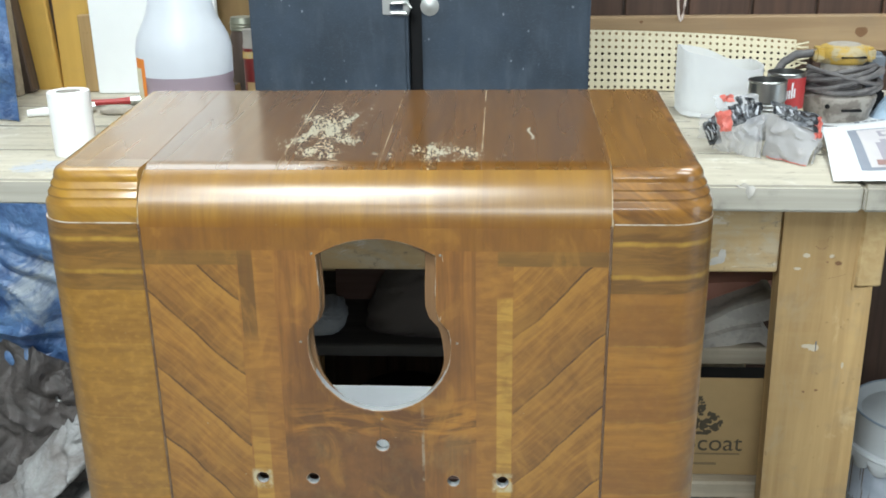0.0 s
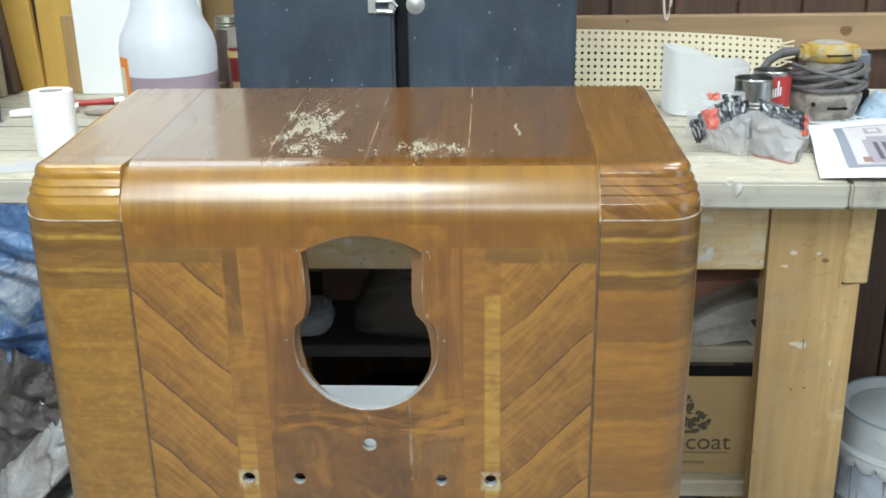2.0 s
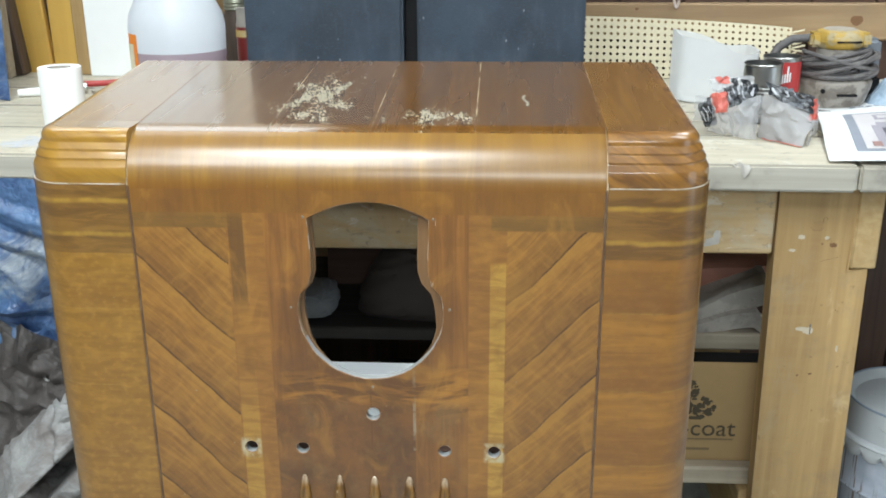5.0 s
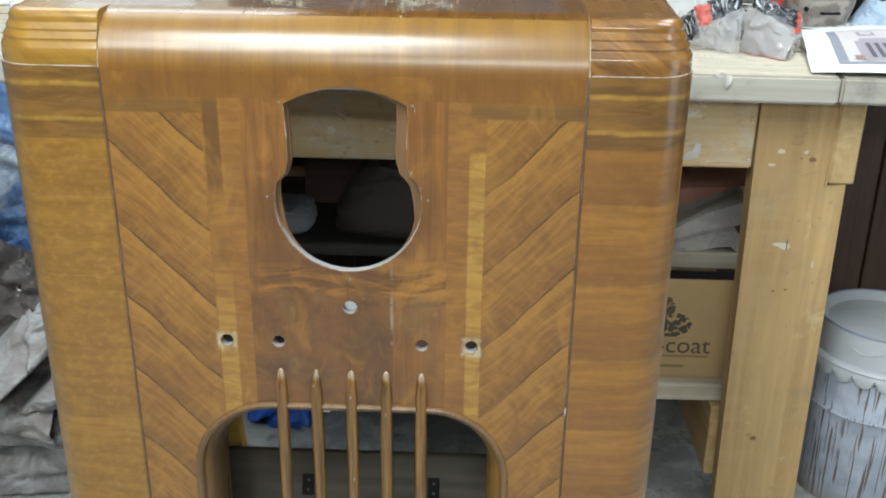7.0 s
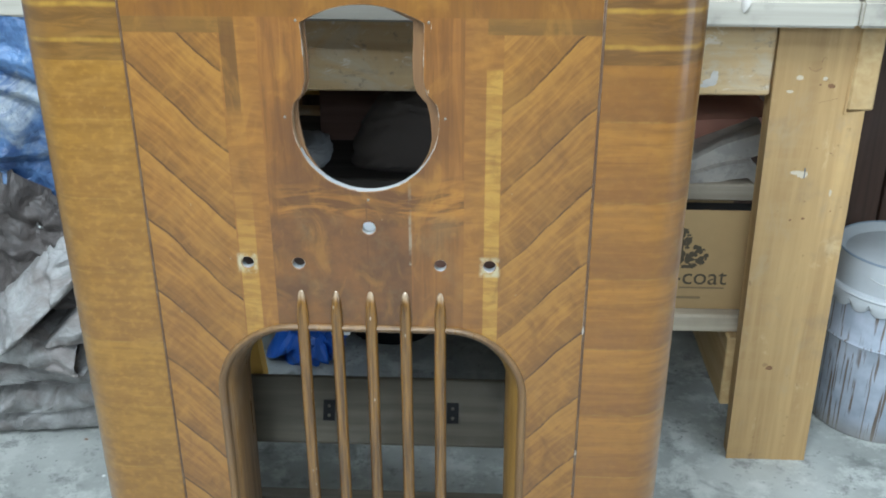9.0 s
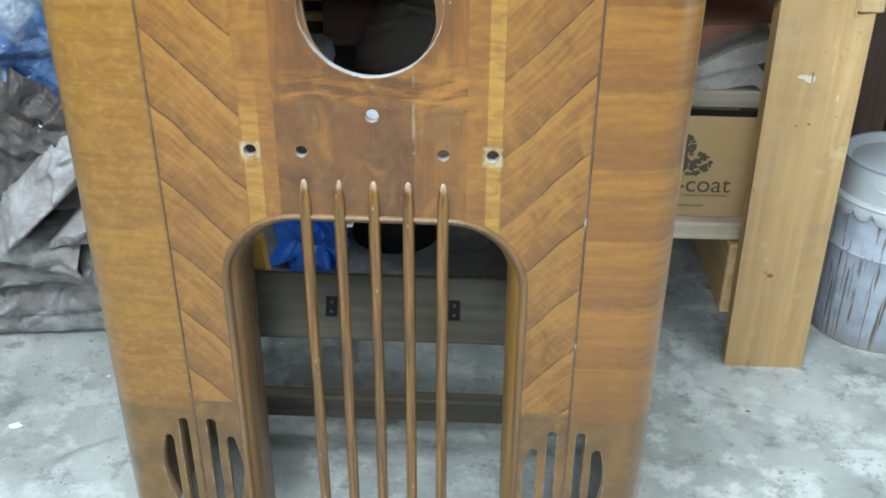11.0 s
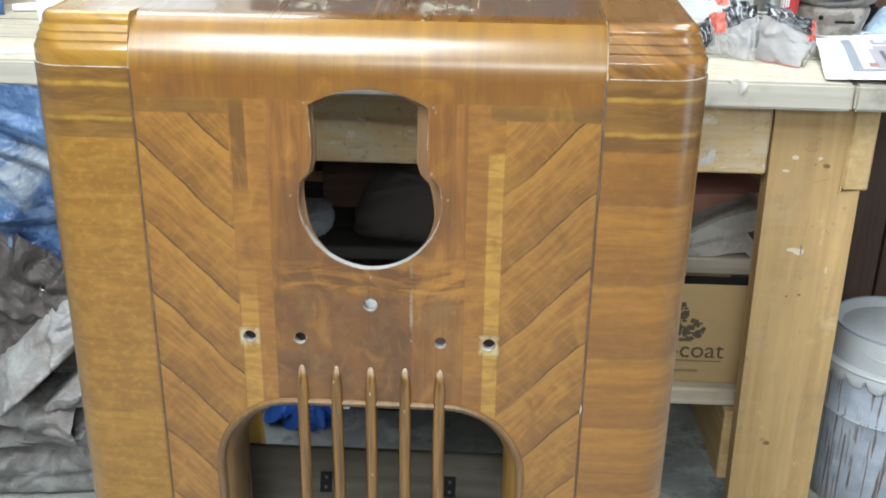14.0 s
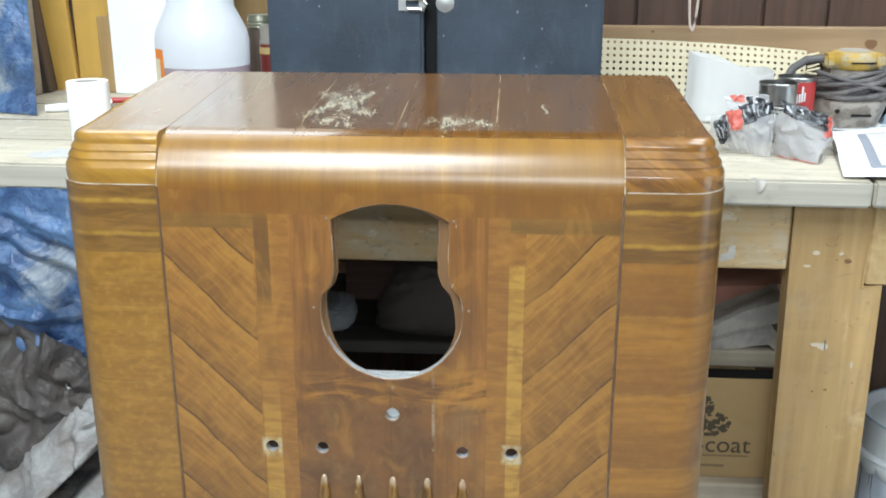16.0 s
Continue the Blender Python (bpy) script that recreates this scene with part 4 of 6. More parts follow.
def shell(sx, z0, z1, inset=0.0, start=0.294, thick=0.016):
    bm = bmesh.new()
    outer, inner = corner(sx, inset, 0.0, start), corner(sx, thick, 0.0, start)
    loop = outer + inner[::-1]
    lo, hi = [bm.verts.new((x, y, z0)) for x, y in loop], [bm.verts.new((x, y, z1)) for x, y in loop]
    for i in range(len(loop)):
        bm.faces.new((lo[i - 1], lo[i], hi[i], hi[i - 1]))
    m = len(outer)
    for vs in (lo, hi):
        for i in range(m - 1):
            bm.faces.new((vs[i], vs[i + 1], vs[2 * m - 2 - i], vs[2 * m - 1 - i]))
    return bm


def cap(sx):
    """The ridged head of a corner column, with its share of the top."""
    bm = bmesh.new()
    prof = [(0.0016, 0.954), (0.0012, 0.962), (0.0016, 0.9695), (0.0024, 0.9712), (0.0050, 0.9760), (0.0054, 0.9772)]
    prof += [(0.0050, 0.9790), (0.0058, 0.9804), (0.0086, 0.9846), (0.0091, 0.9857), (0.0087, 0.9874), (0.0095, 0.9888), (0.0123, 0.9928), (0.0129, 0.9940)]
    prof += [(0.0125, 0.9960), (0.0135, 0.9995), (0.0155, 1.0026), (0.0185, 1.0046), (0.0220, 1.0055), (0.0260, 1.0058)]
    rows = []
    for i, z in prof:
        plan = corner(sx, i, 0.0, TR + 0.0004)[:-1]
        side = plan[-1][0]
        plan += [(side, 0.056), (side, DEPTH - 0.001), (sx * (TR + 0.0004), DEPTH - 0.001), (sx * (TR + 0.0004), 0.056)]
        rows.append([bm.verts.new((x, y, z + rise(y) * (z - 0.954) / 0.0518)) for x, y in plan])
    n = len(rows[0])
    for a, b in zip(rows, rows[1:]):
        for i in range(n):
            bm.faces.new((a[i - 1], a[i], b[i], b[i - 1]))
    top = rows[-1]
    for q in (bm.faces.new(top[:-3] + top[-1:]), bm.faces.new(top[-4:])):
        q.material_index = 1
    return bm


for sx in (-1, 1):
    x0, x1 = sorted((sx * (TR + 0.0014), sx * 0.294))
    part("column_front", plate([(x0, 0.0), (x1, 0.0), (x1, 0.9535), (x0, 0.9535)], [slot_loop(sx * 0.2535, sx), crescent_loop(sx * 0.2690, sx)], 0.0, 0.016),
         [M_COLUMN, M_EDGE, M_RAW, M_CHIPEDGE], cabinet, "golden banded veneer column with half-moon vent slots")
    part("side_panel", shell(sx, 0.0, 0.9535), M_COLUMN, cabinet, "rounded veneered corner and side", True)
    part("ledge", shell(sx, 0.9536, 0.9545, 0.0004, TR + 0.003, 0.010), M_LEDGE, cabinet, "pale worn ledge line", True)
    head = part("column_cap", cap(sx), [M_COLUMN, M_TOP], cabinet, "column head with three stepped ridges", True)
    for q in head.data.polygons:
        q.use_smooth = q.material_index == 0
    part("bead", tube([(sx * TR, 0.0005, 0.0), (sx * TR, 0.0002, 0.9530)], 0.0011, 8), M_BEAD, cabinet, "thin dark bead between panel and column", True)

# the roll that carries the front over into the top
bm = bmesh.new()
SEAM = 0.033


def roll_z(y):
    """Height of the waterfall edge y behind the front."""
    return 0.950 + 0.0558 * math.sqrt(max(0.0, 1 - (1 - min(y, 0.056) / 0.056) ** 2))


prof = [(0.0, 0.9500)] + [(y, roll_z(y)) for y in (SEAM * (1 - math.cos(math.pi / 2 * k / 14)) for k in range(1, 15))]
prof += [(SEAM, 0.975), (0.016, 0.9500)]
ends = [[bm.verts.new((x, y, z)) for y, z in prof] for x in (-TR + 0.0004, TR - 0.0004)]
for i in range(len(prof)):
    bm.faces.new((ends[0][i - 1], ends[0][i], ends[1][i], ends[1][i - 1]))
bm.faces.new(ends[0]), bm.faces.new(ends[1])
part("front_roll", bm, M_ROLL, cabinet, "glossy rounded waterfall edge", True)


for sx in (-1, 1):
    bm = bmesh.new()
    line = [(y + 0.0004, z - 0.0004) for y, z in prof]
    ends = [[bm.verts.new((x, y, z)) for y, z in line] for x in (sx * TR - 0.0014, sx * TR + 0.0014)]
    for i in range(len(line)):
        bm.faces.new((ends[0][i - 1], ends[0][i], ends[1][i], ends[1][i - 1]))
    part("joint", bm, M_SEAM, cabinet, "pale dried glue in the joint beside the waterfall edge")


def over_top(x0, x1, drop, y0):
    """A strip that follows the curve and runs back along the flat of the top."""
    bm = bmesh.new()
    line = [(y0 + (0.056 - y0) * k / 8, roll_z(y0 + (0.056 - y0) * k / 8) - drop) for k in range(9)] + [(DEPTH - 0.001, 1.0058 + rise(DEPTH - 0.001) - drop)]
    line += [(y, z - 0.0012) for y, z in line[::-1]]
    a, b = [[bm.verts.new((x, y, z)) for y, z in line] for x in (x0, x1)]
    for i in range(len(line)):
        bm.faces.new((a[i - 1], a[i], b[i], b[i - 1]))
    m = len(line)
    for vs in (a, b):
        for i in range(m // 2 - 1):
            bm.faces.new((vs[i], vs[i + 1], vs[m - 2 - i], vs[m - 1 - i]))
    return bm


part("top_core", over_top(-TR - 0.002, TR + 0.002, 0.0006, SEAM + 0.0004), M_SEAM, cabinet)
seams = [-TR - 0.0003, -0.100, 0.004, 0.108, TR + 0.0003]
for a, b in zip(seams, seams[1:]):
    part("veneer_strip", over_top(a + 0.0005, b - 0.0006, 0.0, SEAM + 0.0002), M_TOP, cabinet, "", True)
for x, z in ((-0.0625, 0.9225), (0.0675, 0.9215), (-0.0795, 0.825), (0.0835, 0.825), (0.0025, 0.7355)):
    part("screw", lathe([(0.0, 0.0), (0.0009, 0.0), (0.0015, 0.0005), (0.0015, 0.0022), (0.0, 0.0022)], 0, 0, 10), M_SCREW, cabinet).matrix_basis = pose(x, -0.0008, z, -90)
for x, z, w, h in ((TR - 0.0010, 0.585, 0.0011, 0.006), (TR, 0.42, 0.0012, 0.004), (0.0700, 0.918, 0.0003, 0.004), (0.0668, 0.853, 0.0004, 0.002)):
    bm = bmesh.new()
    rnd = random.Random(int(x * 9999 + z * 777))
    bm.faces.new([bm.verts.new((x + w * math.cos(a) * rnd.uniform(0.6, 1.2), -0.0022 if abs(x) > 0.2 else -0.0004, z + h * math.sin(a) * rnd.uniform(0.6, 1.2))) for a in np.arange(0, 6.2, 0.6)])
    part("chip", bm, M_LEDGE, cabinet, "pale bare chip in the lacquer")
part("chassis_shelf", block(-0.324, 0.324, 0.095, 0.328, 0.589, 0.6025, 0.001), M_BACKRAIL, cabinet, "inner plywood chassis shelf")
part("white_sheet", block(-0.165, 0.055, 0.160, 0.326, 0.6028, 0.6040, 0.0004), M_SHELF, cabinet, "white sheet lying on the chassis shelf")
part("cleat", block(-0.175, 0.150, 0.045, 0.085, 0.553, 0.563, 0.001), M_PALEFILL, cabinet, "dull pale cleat behind the grille head")
part("paper_corner", block(-0.052, -0.030, 0.040, 0.120, 0.5475, 0.5510, 0.0006), M_SHELF, cabinet, "white card corner behind the grille head")
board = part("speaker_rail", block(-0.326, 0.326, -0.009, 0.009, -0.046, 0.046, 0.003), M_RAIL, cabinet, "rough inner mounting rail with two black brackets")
board.matrix_basis = pose(0, 0.172, 0.352, -28)
for x in (-0.083, 0.086):
    b = part("bracket", plate([(-0.008, -0.014), (0.008, -0.014), (0.008, 0.014), (-0.008, 0.014)], [circle(0, -0.007, 0.0024, 10), circle(0, 0.006, 0.0024, 10)], 0.0, 0.002, 0.0003), M_BLACK, board)
    b.matrix_basis = pose(x, -0.0112, 0.0)
bm = bmesh.new()
tri = [(-0.327, 0.352), (-0.188, 0.352), (-0.194, 0.415), (-0.327, 0.45)]
lo, hi = [bm.verts.new((x, 0.238, z)) for x, z in tri], [bm.verts.new((x, 0.262, z)) for x, z in tri]
bm.faces.new(lo), bm.faces.new(hi)
for k in range(4):
    bm.faces.new((lo[k - 1], lo[k], hi[k], hi[k - 1]))
part("gusset", bm, M_YELLOW, cabinet, "pale yellow inner corner gusset")
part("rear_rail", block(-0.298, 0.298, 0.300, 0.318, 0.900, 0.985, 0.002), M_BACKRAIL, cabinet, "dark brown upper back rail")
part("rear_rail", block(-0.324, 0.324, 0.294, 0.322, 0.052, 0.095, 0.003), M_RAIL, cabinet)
for sx in (-1, 1):
    part("corner_batten", block(*sorted((sx * 0.300, sx * 0.325)), 0.296, 0.322, 0.0, 0.98, 0.003), M_RAW, cabinet)

# ---- workbench ----
bench = thing("workbench", "sturdy homemade pine workbench with a worn plank top", "workbench")


def skewed(ob, y=0.51):
    """The bench stands a little out of square with the cabinet."""
    ob.matrix_basis = Matrix.Translation((0, y, 0)) @ pose(0, 0, 0, 0, 0, -1.4) @ Matrix.Translation((0, -y, 0))
    return ob


def plank(x0, x1, y0, y1, z1):
    """A top plank whose sawn front edge has gone grey."""
    bm = block(x0, x1, y0, y1, BZ - 0.041, z1, 0.004, 2)
    bm.normal_update()
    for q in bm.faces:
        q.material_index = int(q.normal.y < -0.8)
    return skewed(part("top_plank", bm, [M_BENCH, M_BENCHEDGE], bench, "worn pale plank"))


for k, (y0, y1) in enumerate(((0.510, 0.700), (0.702, 0.890), (0.892, 1.080), (1.082, 1.28))):
    plank(-1.6, 0.658, y0, y1, BZ - 0.0005 * (k % 2))
    plank(0.661, 1.7, y0 + 0.003, y1, BZ - 0.001)
bm = bmesh.new()
rnd = random.Random(21)
bm.faces.new([bm.verts.new((-0.628 + 0.055 * math.cos(a) * rnd.uniform(0.7, 1.15), 0.605 + 0.042 * math.sin(a) * rnd.uniform(0.7, 1.15), BZ + 0.0008)) for a in np.arange(0, 6.2, 0.2)])
part("paint_smear", bm, M_SMEAR, bench, "pale blue-grey paint smear on the top")
part("apron", block(-1.5, 0.5640, 0.557, 0.592, 0.692, BZ - 0.0415, 0.003), M_PINE, bench, "pine apron board under the top")
bm = plate([(0.583, 0.0), (0.719, 0.0), (0.711, 0.668), (0.684, 0.668), (0.684, BZ - 0.042), (0.5645, BZ - 0.042)], [], 0.556, 0.596)
bmesh.ops.bevel(bm, geom=[e for e in bm.edges if len(e.link_faces) == 2 and e.calc_face_angle(0) > 1.0], offset=0.003, segments=2, affect="EDGES")
part("leg", bm, M_PINE_Z, bench, "wide upright pine leg with a notched head")
part("bearer", block(0.6855, 0.7250, 0.552, 1.20, 0.671, BZ - 0.0415, 0.003), M_PINE_Y, bench, "pale bearer let into the leg")
for x0, x1, y0, y1 in ((-1.45, -1.32, 0.556, 0.594), (0.590, 0.70, 1.18, 1.22), (-1.45, -1.32, 1.18, 1.22), (-0.42, -0.30, 1.18, 1.22)):
    part("leg", block(x0, x1, y0, y1, 0.0, BZ - 0.042, 0.004, 2), M_PINE_Z, bench, "wide upright pine leg")
leg = [o for o in bench.children if o.name.startswith("leg")][0]
rnd = random.Random(8)
for x, z, w, h in ((0.634, 0.563, 0.010, 0.006), (0.624, 0.566, 0.011, 0.004), (0.606, 0.722, 0.006, 0.004), (0.645, 0.721, 0.004, 0.003), (0.683, 0.532, 0.0022, 0.006), (0.594, 0.700, 0.006, 0.0025)):
    bm = bmesh.new()
    bm.faces.new([bm.verts.new((x + w * math.cos(a) * rnd.uniform(0.75, 1.15), 0.5548 + 0.04 * h, z + h * math.sin(a) * rnd.uniform(0.75, 1.15))) for a in np.arange(0, 6.2, 0.25)])
    part("filler_smear", bm, M_FILLER, leg, "pale filler smear")
for x, z, r in ((0.646, 0.486, 0.0022), (0.656, 0.709, 0.0042), (0.632, 0.198, 0.0045), (0.626, 0.483, 0.0018), (0.639, 0.711, 0.0014), (0.673, 0.60, 0.001), (0.688, 0.50, 0.0012)):
    bm = bmesh.new()
    bm.faces.new([bm.verts.new((x + 1.4 * r * math.cos(a) * rnd.uniform(0.7, 1.2), 0.5552, z + r * math.sin(a) * rnd.uniform(0.7, 1.2))) for a in np.arange(0, 6.2, 0.5)])
    part("knot", bm, M_KNOT, leg)
for pts in ([(0.618 + 0.020 * k / 8, 0.738 - 0.006 * math.sin(k / 8 * 3.1)) for k in range(9)], [(0.640 + 0.03 * k / 6, 0.682 + 0.008 * k / 6) for k in range(7)], [(0.640 - 0.004 * math.cos(k * 0.5), 0.745 + 0.009 * math.sin(k * 0.5)) for k in range(6)]):
    part("crack", tube([(x, 0.5562, z) for x, z in pts], 0.0004, 5), M_KNOT, leg, "dark hairline crack")
apron = [o for o in bench.children if o.name.startswith("apron")][0]
for x, z, w, h in ((0.470, 0.713, 0.012, 0.006), (0.476, 0.722, 0.006, 0.010), (0.462, 0.708, 0.008, 0.004)):
    bm = bmesh.new()
    bm.faces.new([bm.verts.new((x + w * math.cos(a) * rnd.uniform(0.75, 1.15), 0.5563 - 0.0001 * h * 100, z + h * math.sin(a) * rnd.uniform(0.75, 1.15))) for a in np.arange(0, 6.2, 0.25)])
    part("filler_smear", bm, M_PALEFILL, apron, "pale grey filler smear")
part("nail_slot", block(0.6362, 0.6378, 0.5545, 0.556, 0.557, 0.574, 0), M_NAIL, leg, "blue-grey nail slot")
part("stretcher", block(0.565, 0.606, 0.598, 1.178, 0.090, 0.2325, 0.003), M_PINE_Y, bench, "low side stretcher")
part("lower_shelf", block(0.13, 0.672, 0.615, 1.10, 0.2335, 0.268, 0.004), M_GREYPINE, bench, "pale lower shelf board")
part("rear_rail", block(-1.45, 0.20, 1.14, 1.178, 0.36, 0.48, 0.003), M_PINE, bench, "rear rail")


# ---- things under the bench ----
def cardboard_box():
    t = thing("cardboard_box", "brown cardboard box with a dark tree print on the lower shelf", "box")
    for k, (x0, x1, y0, y1, z1) in enumerate(((0.18, 0.664, 0.640, 0.6435, 0.462), (0.18, 0.664, 0.7265, 0.730, 0.39), (0.18, 0.1835, 0.644, 0.726, 0.445), (0.6605, 0.664, 0.644, 0.726, 0.463), (0.184, 0.660, 0.644, 0.726, 0.273))):
        part("base_panel" if k == 4 else "side_panel", block(x0, x1, y0, y1, 0.2685, z1, 0.0008), M_CARD, t)
    # shade inside the open carton, built as a black block
    part("liner", block(0.185, 0.659, 0.645, 0.725, 0.30, 0.4440, 0.004), M_BLACK, t, "black block standing for the shade inside the carton")
    blot = bmesh.new()
    rnd = random.Random(4)
    for k in range(120):
        a, r = rnd.uniform(0, 6.28), 0.030 * rnd.random() ** 0.6
        cx, cz, rx, rz = (0.489, 0.374, 1.05, 0.70) if k < 80 else (0.478, 0.408, 0.36, 0.75)
        c = Vector((cx + r * math.cos(a) * rx, 0.6394 - 0.000006 * k, cz + r * math.sin(a) * rz))
        q = rnd.uniform(0.0015, 0.0055)
        vs = [blot.verts.new(c + Vector((q * math.cos(b) * rnd.uniform(0.6, 1.3), 0, q * math.sin(b) * rnd.uniform(0.6, 1.2)))) for b in np.arange(0, 6.2, 0.9)]
        blot.faces.new(vs)
    part("tree_print", blot, M_INK, t, "dark tree print")
    for x, z, h in ((0.485, 0.354, 0.006),):
        part("print_bar", block(x - 0.009, x + 0.009, 0.6384, 0.639, z - h / 2, z + h / 2, 0), M_INK, t)
    cu = bpy.data.curves.new("lettering", "FONT")
    cu.body, cu.size, cu.extrude = "-coat", 0.046, 0.0002
    tmp = bpy.data.objects.new("lettering", cu)
    me = bpy.data.meshes.new_from_object(tmp)
    bpy.data.objects.remove(tmp)
    me.materials.append(M_INK)
    w = new("lettering", me)
    w.parent = t
    w["label"] = "dark printed lettering"
    w.matrix_basis = pose(0.464, 0.6385, 0.319, 90)
    part("print_bar", block(0.476, 0.556, 0.6384, 0.639, 0.3105, 0.3135, 0), M_INKPALE, t)
    part("print_bar", block(0.45, 0.516, 0.6384, 0.639, 0.2895, 0.2940, 0), M_INKPALE, t)


cardboard_box()
# left length behind the cabinet: same shelf, shade put into its colour
part("middle_shelf", block(-1.3, 0.2795, 0.735, 1.12, 0.449, 0.474, 0.003), M_DIMBOARD, bench, "shelf board under the bench, shade put into its colour")
part("middle_shelf", block(0.28, 0.630, 0.735, 1.12, 0.4415, 0.474, 0.003), M_GREYPINE, bench, "grey shelf board under the bench")


def packet(label, cat, x0, x1, y0, y1, top, thick, seed, mat):
    """A thick soft folded packet whose upper face follows top(u)."""
    def fn(u, v):
        edge = min(1.0, 12 * min(u + 0.02, 1.02 - u, v + 0.02, 1 - v))
        return (x0 + (x1 - x0) * u, y0 + (y1 - y0) * v + 0.006 * math.sin(u * 7 + seed), top(u) - 0.007 * (1 - edge) + 0.006 * (creases(u * 0.4, v * 0.3, seed, 1.0, 4) - 0.5))
    bm = sheet(fn, 50, 30, 0)
    ext = bmesh.ops.extrude_face_region(bm, geom=bm.faces[:])
    for w in (e for e in ext["geom"] if isinstance(e, bmesh.types.BMVert)):
        w.co.z = max(0.4745, w.co.z - thick)
    tagged(part("folded_paper", bm, mat, smooth=True), label, cat)


packet("crumpled pale grey paper packet on the shelf board", "paper", 0.44, 0.628, 0.742, 0.95, lambda u: 0.482 + 0.038 * min(1.0, u / 0.82) - 0.20 * max(0.0, u - 0.86), 0.030, 3.1, M_OLDPAPER)
packet("grey folded sacking leaning on the paper packet", "paper", 0.44, 0.627, 0.752, 0.90, lambda u: 0.496 + 0.081 * u, 0.042, 9.4, M_OLDPAPER)
packet("dull red-brown card pack at the back of the shelf", "card", 0.30, 0.66, 0.83, 1.11, lambda u: 0.548 + 0.035 * u, 0.06, 5.2, M_REDCARD)
tagged(part("rolled_cloth", lump(-0.222, 0.805, 0.503, 0.052, 0.058, 0.030, 5.0, 0.05), M_BUNDLE, smooth=True), "pale grey rounded cloth bundle on the shelf", "cloth")
bm = lump(0.012, 0.84, 0.54, 0.150, 0.085, 0.090, 8.0, 0.05)
for v in bm.verts:
    k = (v.co.z - 0.46) / 0.17
    v.co = Vector((0.012 + (v.co.x - 0.012) * (1.12 - 0.55 * k), v.co.y, max(0.4725, v.co.z)))
tagged(part("rolled_cloth", bm, M_BROWNBUNDLE, smooth=True), "dark brown cloth heap on the shelf", "cloth")
card = tagged(part("card_sheet", plate([(-0.075, 0.0), (0.062, 0.0), (0.040, 0.150), (-0.075, 0.165)], [], 0.0, 0.004, 0.0005), M_BACKRAIL), "dull brown card standing at the back of the shelf", "card")
card.matrix_basis = pose(-0.140, 0.955, 0.4725, -6)
tagged(part("blue_bag", lump(-0.255, 0.90, 0.095, 0.078, 0.07, 0.11, 2.0, 0.24), M_BLUEP, smooth=True), "crumpled bright blue plastic bag on the floor", "bag")
tagged(part("bucket", lathe([(0.0, 0.0), (0.098, 0.0), (0.101, 0.006), (0.112, 0.20), (0.116, 0.20), (0.116, 0.21), (0.108, 0.21), (0.098, 0.01), (0.0, 0.01)], -0.083, 1.035, 48), M_BLACK, smooth=True), "black plastic bucket on the floor under the bench", "bucket")


# ---- pail ----
def pail():
    t = thing("paint_pail", "pale metal paint pail with brown drips and a crimped lid", "pail")
    cx, cy, r = 0.905, 0.735, 0.128
    part("pail_body", lathe([(0.0, 0.0), (r - 0.006, 0.0), (r - 0.003, 0.004), (r - 0.001, 0.15), (r, 0.19), (r + 0.003, 0.195), (r, 0.20), (r + 0.001, 0.272), (r - 0.004, 0.275), (0.0, 0.275)], cx, cy, 64), M_PAIL, t, smooth=True)
    bm = bmesh.new()
    n = 264
    prof = [(0.001, 0.264, 1.0), (0.006, 0.266, 1.0), (0.009, 0.276, 0.8), (0.0075, 0.286, 0.25), (0.006, 0.291, 0.0), (0.009, 0.294, 0.0), (0.006, 0.299, 0.0), (-0.004, 0.299, 0.0), (-0.012, 0.290, 0.0)]
    rows = []
    for dr, z, wv in prof:
        row = []
        for k in range(n):
            a = 2 * math.pi * k / n
            s = abs(math.sin(a * 11)) ** 0.6
            row.append(bm.verts.new((cx + (r + dr + wv * 0.002 * s) * math.cos(a), cy + (r + dr + wv * 0.002 * s) * math.sin(a), z + wv * 0.014 * (1 - s))))
        rows.append(row)
    for a, b in zip(rows, rows[1:]):
        for k in range(n):
            bm.faces.new((a[k - 1], a[k], b[k], b[k - 1]))
    part("lid_ring", bm, M_PAILLID, t, "scalloped crimped lid ring", True)
    part("lid", lathe([(0.0, 0.344), (0.098, 0.344), (0.104, 0.349), (0.109, 0.356), (0.113, 0.358), (0.116, 0.355), (0.118, 0.335), (0.121, 0.300), (0.121, 0.288), (0.0, 0.288)], cx - 0.004, cy, 64), M_PAILLID, t, "raised off-white lid", True)
    part("lid_rim", tube([(cx - 0.004 + 0.1145 * math.cos(a), cy + 0.1145 * math.sin(a), 0.3575) for a in np.arange(0, 6.28, 0.1)], 0.0022, 6, closed=True), M_RIMBLUE, t, "dull blue rim of the lid", True)
    part("emboss", tube([(cx - 0.004 + 0.1198 * math.cos(a), cy + 0.1198 * math.sin(a), 0.325 + 0.010 * ((a + 2.15) / 0.25) ** 2) for a in np.linspace(-2.40, -1.90, 11)], 0.0007, 6), M_DULL, t, "thin embossed curve")


pail()

# ---- tarpaulin and canvas ----
def tarp(u, v):
    x, z = -1.25 + 0.93 * u, 0.812 - 0.36 * v
    f = creases(x + 0.4 * z, 1.3 * z - 0.3 * x, 11.0, 1.25)
    return (x, 0.552 + 0.085 * v * v - 0.115 * f * (0.5 + 0.5 * v), z + 0.012 * f * v)


tagged(part("blue_tarp", sheet(tarp, 150, 90), M_TARP, smooth=True), "creased blue tarpaulin with grey smears hanging from the bench", "tarpaulin")


EYELET = (0.885, 0.49)


